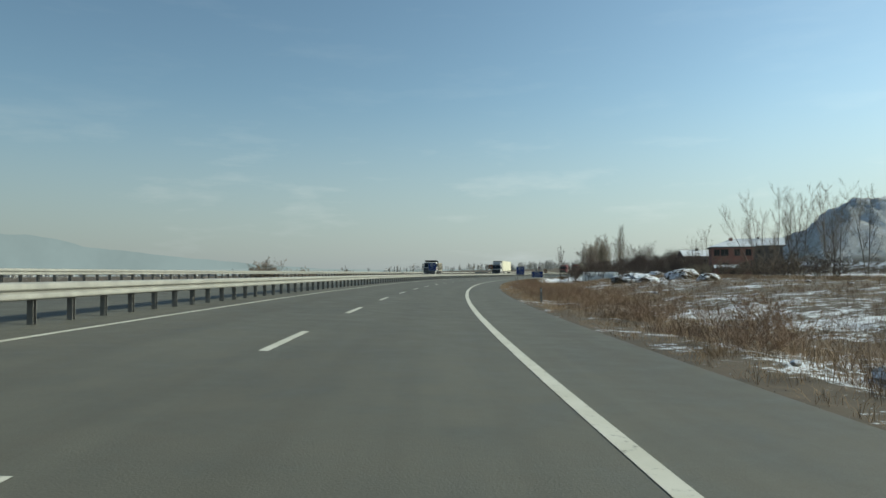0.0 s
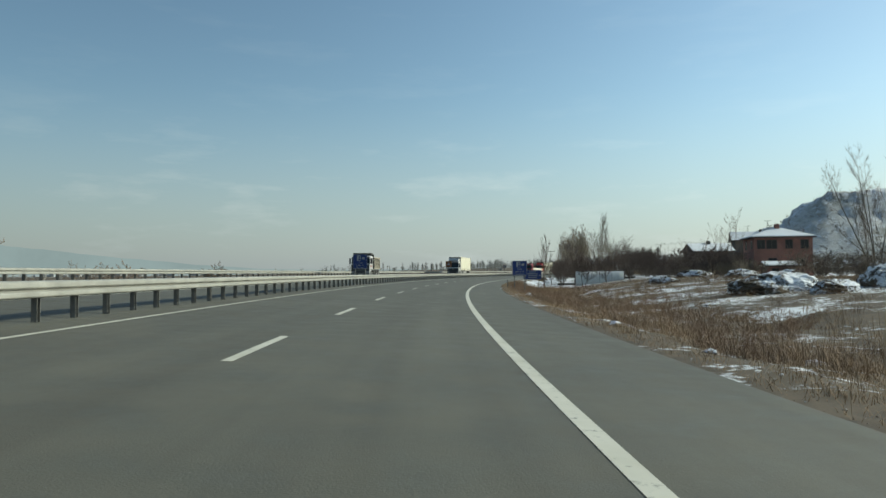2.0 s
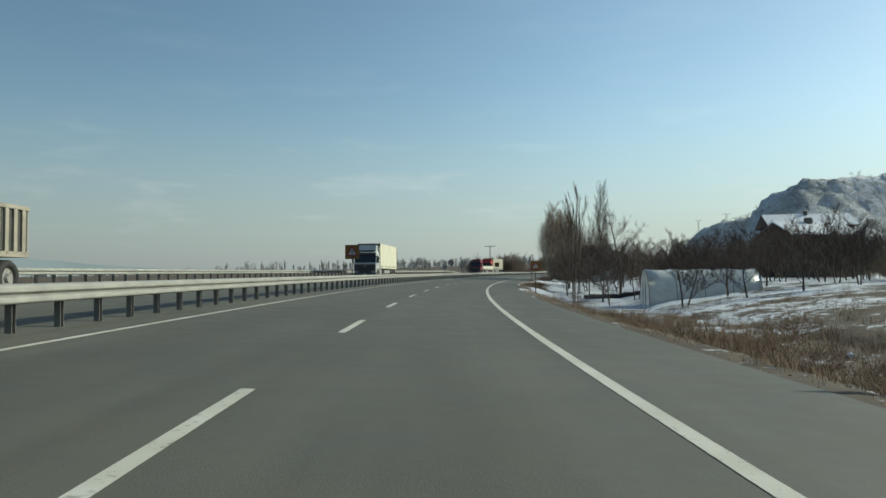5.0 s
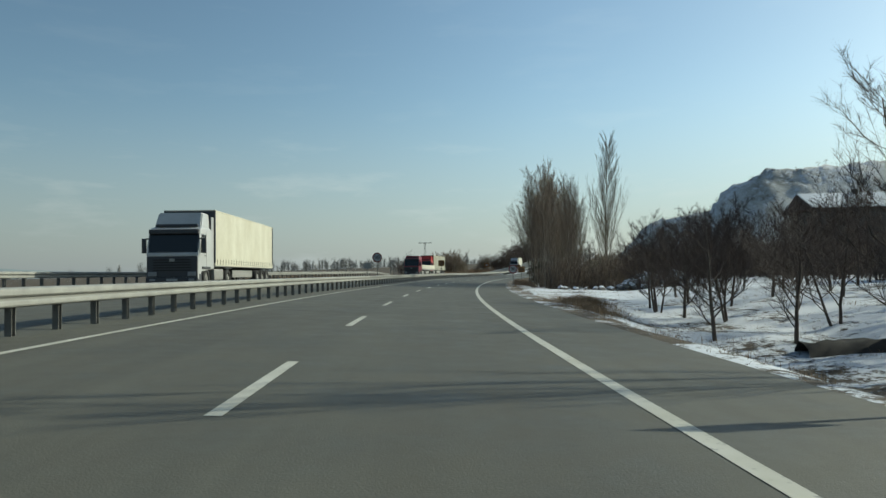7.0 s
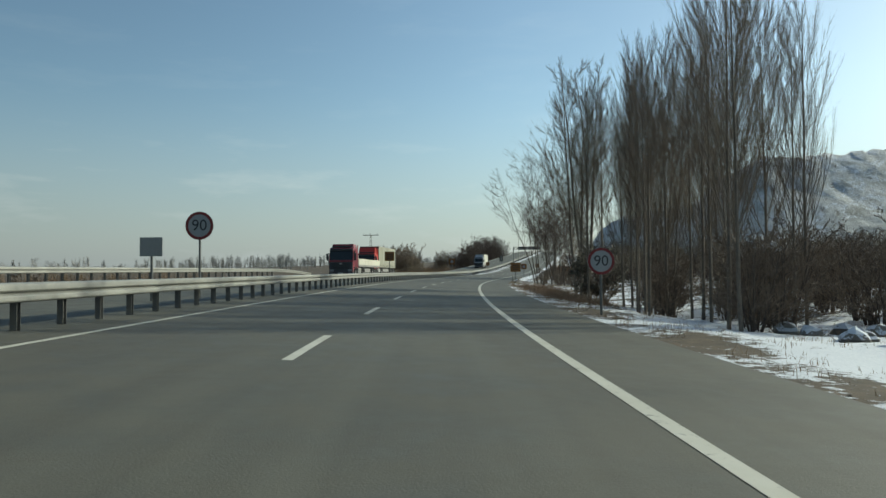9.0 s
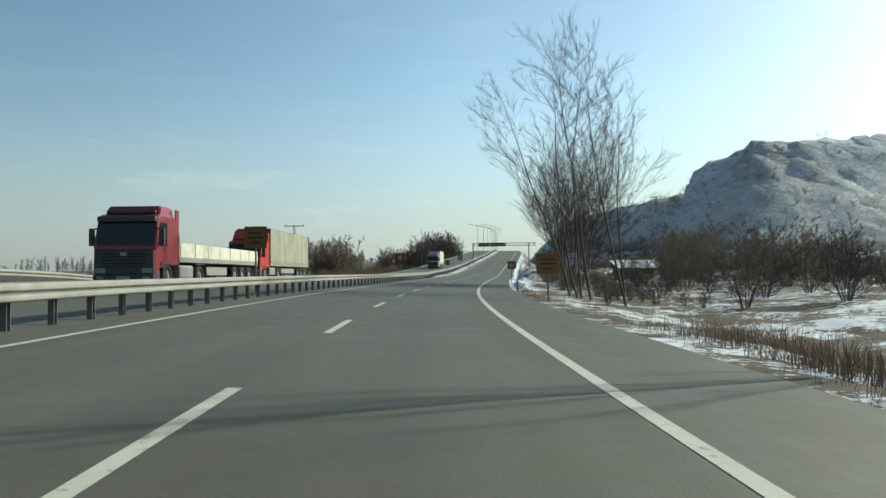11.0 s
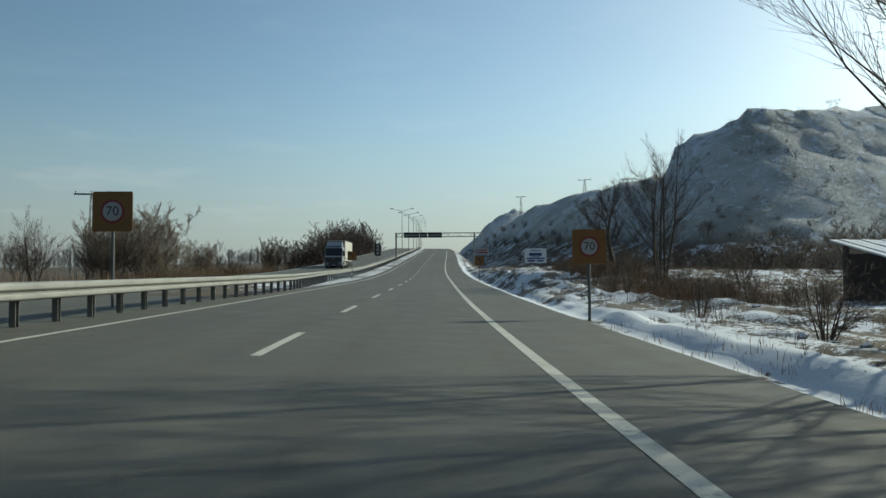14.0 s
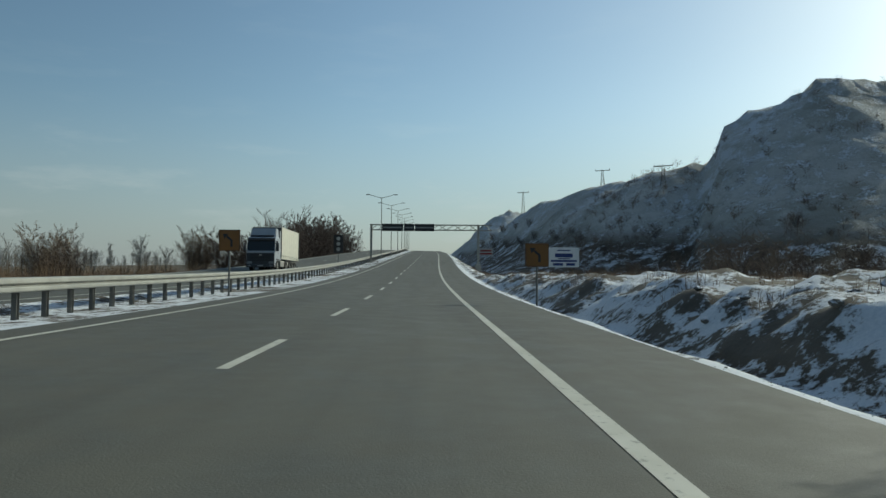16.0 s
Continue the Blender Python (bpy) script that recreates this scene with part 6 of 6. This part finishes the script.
# loose snow-topped lumps along the verge and in the field
for k in range(150):
    s_ = rr.uniform(5, 152) if k < 52 else rr.uniform(290, 420)
    u_ = -3.2 - 22 * rr.random() ** 1.6 if k < 52 else -4.0 - 5 * rr.random()
    ob = new("rock", stones[k % 6])
    sc = rr.uniform(.05, .13) + .08 * (k % 7 == 0) if k < 52 else rr.uniform(.03, .10)
    ob.matrix_world = at(s_, u_, sc * .25, rr.uniform(0, 360)) @ Matrix.Diagonal((sc * 1.4, sc * 1.2, sc, 1))
    tagged(ob, "grey stone capped with snow lying in dry grass", "rock", "stones on the verge")
for k, (s_, u_, a_, hh) in enumerate(((91, -18.6, 4.6, 1.15), (86, -19.6, 2.6, .7), (88, -24, 4.6, 1.2), (127, -19.8, 3.4, .75), (146, -27, 4.0, .95), (134, -30, 3.6, 1.0), (72, -23, 2.6, .7), (108, -26, 3.0, .8))):
    bm = bmesh.new()
    bmesh.ops.create_icosphere(bm, subdivisions=5, radius=1.0)
    for vt in bm.verts:
        q = vt.co.copy()
        vt.co *= 1 + .17 * noise.noise(q * 1.9 + Vector((k * 9.1, 0, 0))) + .10 * noise.noise(q * 5.0 + Vector((0, k * 3.7, 0))) + .06 * noise.noise(q * 12.0)
    bmesh.ops.transform(bm, matrix=Matrix.Diagonal((a_ * .6, a_ * .42, hh, 1)), verts=bm.verts)
    me = bpy.data.meshes.new("spoil_mound")
    bm.to_mesh(me)
    bm.free()
    me.materials.append(ground_mat)
    att = me.attributes.new("snow", 'FLOAT', 'POINT')
    att.data.foreach_set("value", [.41 + .22 * max(0.0, vt.normal.z) * min(1.0, max(0.0, vt.co.z / hh + .3)) for vt in me.vertices])
    ob = new("spoil_mound", me)
    ob.matrix_world = at(s_, u_, 0, 40 * k)
    tagged(ob, "rough spoil mound patched with old snow in the dry field", "mound", "mounds in the field")

# grit and clods along the asphalt edge
grit_m, nt, b = material("verge_grit", 0.95)
gi = nt.nodes.new("ShaderNodeNewGeometry")
nt.links.new(ramp(nt, gi.outputs["Random Per Island"], [(0.0, (0.05, 0.038, 0.027)), (0.45, (0.11, 0.085, 0.062)), (0.8, (0.20, 0.175, 0.145)), (0.97, (0.52, 0.54, 0.57))]), b.inputs["Base Color"])
gg = np.random.RandomState(12)
n_g = 11000
gS = gg.uniform(-5, 430, n_g)
gU = -2.33 - gg.rand(n_g) ** 2.2 * np.where(gS > 290, 5.0, 1.6)
gX, gY = plan(gS, gU)
gZ = ground_z(gS, np.minimum(gU, -2.36))
gR = gg.uniform(.004, .014, n_g) * np.where(gg.rand(n_g) < .05, 2.6, 1.0)
octa = np.array([(1, 0, 0), (0, 1, 0), (-1, 0, 0), (0, -1, 0), (.2, .1, .55), (0, 0, -.5)])
gV = (np.stack([gX, gY, gZ + gR * .25], -1)[:, None] + octa[None] * gR[:, None, None] * gg.uniform(.6, 1.35, (n_g, 6, 3))).reshape(-1, 3)
gF = (np.array([(0, 1, 4), (1, 2, 4), (2, 3, 4), (3, 0, 4), (1, 0, 5), (2, 1, 5), (3, 2, 5), (0, 3, 5)])[None] + (np.arange(n_g) * 6)[:, None, None]).reshape(-1, 3)
tagged(raw("verge_grit", gV.tolist(), gF.tolist(), grit_m), "grit and soil clods scattered along the asphalt edge", "gravel", "", "stuff")

# ---- dry grass, weeds and reeds ----
straw = plain("dry_straw_grass", (0.285, 0.195, 0.115), 0.9, 0, 0.35, 0.8)
weed_brown = plain("dead_brown_weeds", (0.200, 0.132, 0.084), 0.9, 0, 0.35, 0.9)
reed_m = plain("tan_dry_reeds", (0.20, 0.132, 0.075), 0.9, 0, 0.3, 0.8)


def blades(name, places, mat, label, height, wide, per, category="grass", bend=.35):
    """Clumps of bent blades; places: (s, u, size)."""
    rg = np.random.RandomState(len(places))
    n = len(places)
    S = np.repeat(np.array([p[0] for p in places]), per) + rg.normal(0, .16, n * per)
    U = np.repeat(np.array([p[1] for p in places]), per) + rg.normal(0, .16, n * per)
    K = np.repeat(np.array([p[2] for p in places]), per) * rg.uniform(.5, 1.25, n * per)
    U = np.where((U > -2.45) & (U < 0), -4.9 - U, U)
    x, y = plan(S, U)
    z = ground_z(S, U) - .03
    a, t = rg.uniform(0, 6.283, n * per), rg.uniform(.05, bend, n * per)
    h = height * K
    wx, wy = np.cos(a + 1.57) * wide, np.sin(a + 1.57) * wide
    dx, dy = np.cos(a) * t * h, np.sin(a) * t * h
    v = np.stack([np.stack([x - wx, y - wy, z], -1), np.stack([x + wx, y + wy, z], -1),
                  np.stack([x + wx * .7 + dx * .35, y + wy * .7 + dy * .35, z + h * .6], -1), np.stack([x - wx * .7 + dx * .35, y - wy * .7 + dy * .35, z + h * .6], -1),
                  np.stack([x + dx, y + dy, z + h], -1)], 1).reshape(-1, 3)
    o = np.arange(n * per) * 5
    f = np.concatenate([np.stack([o, o + 1, o + 2, o + 3], -1)]).tolist() + np.stack([o + 3, o + 2, o + 4], -1).tolist()
    ob = raw(name, v.tolist(), f, mat)
    return tagged(ob, label, category, "", "stuff")


rg = np.random.RandomState(4)
pl, pl2 = [], []
for k in range(11000):
    s_, d_ = rg.uniform(-15, 162), rg.rand() ** 1.8 * 36
    x_, y_ = plan(s_, -2.9 - d_)
    w_ = float(wave(x_, y_, 9, 31))
    edge = (.35 if 1.0 < d_ < 8 else 0) - (.5 if s_ > 150 else 0) - (.2 if 10 < d_ < 24 and 40 < s_ < 105 else 0)
    edge -= .75 * math.exp(-((s_ - 26) / 9) ** 2 - ((d_ - 6) / 5) ** 2)
    if rg.rand() < .45 + .6 * w_ + edge:
        pl.append((s_, -3.0 - d_, rg.uniform(.5, 1.15) * (1.2 if d_ > 1.4 else .5)))
    if w_ < .25 and rg.rand() < .42 - .5 * w_ + edge * .7:
        pl2.append((s_, -3.6 - d_, rg.uniform(.6, 1.25)))
blades("dry_grass", pl, straw, "tall straw-coloured dead grass on the verge", .38, .0036, 30, bend=1.9)
blades("dead_weeds", pl2, weed_brown, "brown dead weeds growing in dense patches", .42, .0037, 35, "weeds", 1.8)
pl0 = [(rg.uniform(-10, 158), -2.5 - rg.rand() ** 1.4 * 2.2, rg.uniform(.35, 1.0)) for k in range(1500)]
blades("edge_grass", pl0, straw, "short tangled dead grass along the asphalt edge", .20, .0036, 20, bend=2.2)
pl3 = [(rg.uniform(160, 320), -2.7 - rg.rand() ** 2.0 * 14, rg.uniform(.25, .9)) for k in range(1450)]
blades("winter_grass", pl3, straw, "sparse dead grass poking through snow", .26, .004, 16, bend=1.0)
blades("verge_grass", [(191 + rg.normal(0, 2.2), -4.3 + rg.normal(0, .5), rg.uniform(.4, .9)) for k in range(280)], straw, "tuft of tan dead grass at the snowy verge", .44, .004, 30, bend=1.6)
pl4 = [(rg.uniform(318, 460), -4.6 - rg.rand() * 30, rg.uniform(.5, 1.5)) for k in range(3400)]
blades("bank_weeds", pl4, weed_brown, "dark dead weeds on the snowy bank", .36, .005, 20, "weeds", 1.1)
pl5 = [(rg.uniform(232, 262), -3.2 - rg.rand() * 2.2, rg.uniform(.6, 1.3)) for k in range(420)]
blades("verge_weeds", pl5, weed_brown, "brown dead weeds under the roadside trees", .42, .005, 26, "weeds", 1.3)
blades("rust_brush", [(327 + rg.rand() * 26, -6.8 - rg.rand() * 4.5, rg.uniform(.5, 1.2)) for k in range(620)], plain("rust_brown_weeds", (0.19, 0.105, 0.052), 0.9, 0, 0.35, 0.9), "rust-brown dead brush on top of the snowy bank", .75, .005, 34, "weeds", 1.0)
pl6 = [(rg.uniform(372, 415), 24 + rg.rand() * 12, rg.uniform(.7, 1.2)) for k in range(1300)] + [(rg.uniform(330, 372), 23 + rg.rand() * 3, rg.uniform(.4, .8)) for k in range(300)] + [(rg.uniform(228, 262), 22.5 + rg.rand() * 3, rg.uniform(.35, .7)) for k in range(500)]
blades("dry_reeds", pl6, reed_m, "tan dry reeds beside the oncoming carriageway", 2.1, .008, 20, "reeds", .25)
pl7 = [(rg.uniform(-20, 330), 21.3 + rg.rand() ** 2 * 9, rg.uniform(.4, 1.0)) for k in range(2200)]
blades("field_grass", pl7, straw, "dead grass beyond the outer guard rail", .45, .009, 9)

# ---- distance ----
# twigs lightened so that their colour carries the haze
far_twig = plain("hazy_far_trees", (0.30, 0.29, 0.27), 0.95, 0, 0.2, 0.3)
fv, ff = [], []
rr = random.Random(17)
def far_tree(x, y, z, h, w, n=30, r=.045, slim=False):
    """A small leafless tree: a trunk and a loose crown of fine tapering branches."""
    o = Vector((x, y, z - .4))
    spike(fv, ff, o, o + Vector((0, 0, h * .8)), r * 2.2)
    for k in range(n):
        a = rr.random() * 6.283
        k0 = rr.uniform(.12, .7)
        ln = h * rr.uniform(.22, .42) * (1.1 - .6 * k0)
        side = Vector((math.cos(a), math.sin(a), 0)) * (w / h * (.5 if slim else 1.0) * rr.uniform(.5, 1.3))
        p = o + Vector((0, 0, h * k0)) + side * h * .10
        q = p + (side + Vector((0, 0, 1.3 if slim else .62))).normalized() * ln
        spike(fv, ff, p, q, r)
        for m_ in range(3):
            p2 = p.lerp(q, rr.uniform(.3, .9))
            spike(fv, ff, p2, p2 + Vector((rr.gauss(0, 1), rr.gauss(0, 1), rr.gauss(.8, .6))).normalized() * ln * .45, r * .7)
for k in range(360):
    s_ = 430 + 420 * rr.random()
    u_ = 45 + 240 * rr.random() ** .8
    row = rr.random() < .6
    if row:
        u_ = (70, 110, 150, 205)[k % 4] + rr.uniform(-4, 4) + (s_ - 430) * .12
    x_, y_ = (float(q) for q in plan(s_, u_))
    far_tree(x_, y_, gz(s_, u_), rr.uniform(4.5, 9.5), rr.uniform(2.0, 4.5), 26, .07, k % 3 == 0)
for k in range(260):
    s_, u_ = 120 + 620 * rr.random(), 230 + 900 * rr.random()
    x_, y_ = (float(q) for q in plan(s_, u_))
    far_tree(x_, y_, gz(s_, u_), rr.uniform(3, 7), rr.uniform(2, 5), 20, .10, k % 4 == 0)
tagged(raw("far_trees", fv, ff, far_twig), "rows of leafless poplars far off in the plain", "trees", "", "stuff")
# wooded rise beside the road's far end and behind the thicket
wv, wf = [], []
fv, ff = wv, wf
for k in range(1500):
    s_ = 500 + 160 * rr.random()
    u_ = 23 + 30 * rr.random()
    if k > 330:
        s_, u_ = 255 + 260 * rr.random(), -26 - 34 * rr.random() * (1 if k < 900 else 2.2)
    x_, y_ = (float(q) for q in plan(s_, u_))
    far_tree(x_, y_, gz(s_, u_), rr.uniform(1.6, 4.6) * (.7 if gz(s_, u_) > 9 else 1), rr.uniform(2.0, 4.2), 19, .028)
tagged(raw("scrub_wood", wv, wf, twig_brown), "dark leafless scrub wood on the rising ground", "scrub", "", "stuff")

# far town and hazy mountains
# walls greyed towards the haze on the horizon
town_m = plain("far_pale_buildings", (0.30, 0.31, 0.32), 0.9, 0, 0.1, 0.02)
tv_, tf_ = [], []
for k in range(90):
    az = radians(-34 + 26 * rr.random() ** 1.5)
    dd = rr.uniform(1500, 2100)
    cx, cy, w_, h_ = dd * math.sin(az), dd * math.cos(az), rr.uniform(5, 14), rr.uniform(3, 9)
    o = len(tv_)
    tv_ += [(cx + sx * w_ / 2, cy + sy * w_ / 3, z) for z in (-2, h_) for sx, sy in ((-1, -1), (1, -1), (1, 1), (-1, 1))]
    tf_ += [tuple(o + i for i in q) for q in ((4, 5, 6, 7), (0, 1, 5, 4), (1, 2, 6, 5), (2, 3, 7, 6), (3, 0, 4, 7))]
tagged(raw("far_town", tv_, tf_, town_m), "pale buildings of a town far across the plain", "town", "", "stuff")


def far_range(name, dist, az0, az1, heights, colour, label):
    """A mountain range on the horizon, too far off to shift; its haze is put into a glowing colour."""
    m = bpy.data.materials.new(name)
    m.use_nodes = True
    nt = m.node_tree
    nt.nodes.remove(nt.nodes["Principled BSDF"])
    # no light falls on it: emission gives the hazy tone
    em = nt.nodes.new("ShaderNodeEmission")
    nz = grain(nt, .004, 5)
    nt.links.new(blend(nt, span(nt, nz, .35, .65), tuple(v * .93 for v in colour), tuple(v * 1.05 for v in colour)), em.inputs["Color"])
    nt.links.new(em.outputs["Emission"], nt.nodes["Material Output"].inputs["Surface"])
    n = 140
    v, f = [], []
    for i in range(n + 1):
        k = i / n
        az = radians(az0 + (az1 - az0) * k)
        h = float(np.interp(k, np.linspace(0, 1, len(heights)), heights)) * (1 + .10 * noise.noise(Vector((k * 14, dist, 0))) + .05 * noise.noise(Vector((k * 45, dist, 3))))
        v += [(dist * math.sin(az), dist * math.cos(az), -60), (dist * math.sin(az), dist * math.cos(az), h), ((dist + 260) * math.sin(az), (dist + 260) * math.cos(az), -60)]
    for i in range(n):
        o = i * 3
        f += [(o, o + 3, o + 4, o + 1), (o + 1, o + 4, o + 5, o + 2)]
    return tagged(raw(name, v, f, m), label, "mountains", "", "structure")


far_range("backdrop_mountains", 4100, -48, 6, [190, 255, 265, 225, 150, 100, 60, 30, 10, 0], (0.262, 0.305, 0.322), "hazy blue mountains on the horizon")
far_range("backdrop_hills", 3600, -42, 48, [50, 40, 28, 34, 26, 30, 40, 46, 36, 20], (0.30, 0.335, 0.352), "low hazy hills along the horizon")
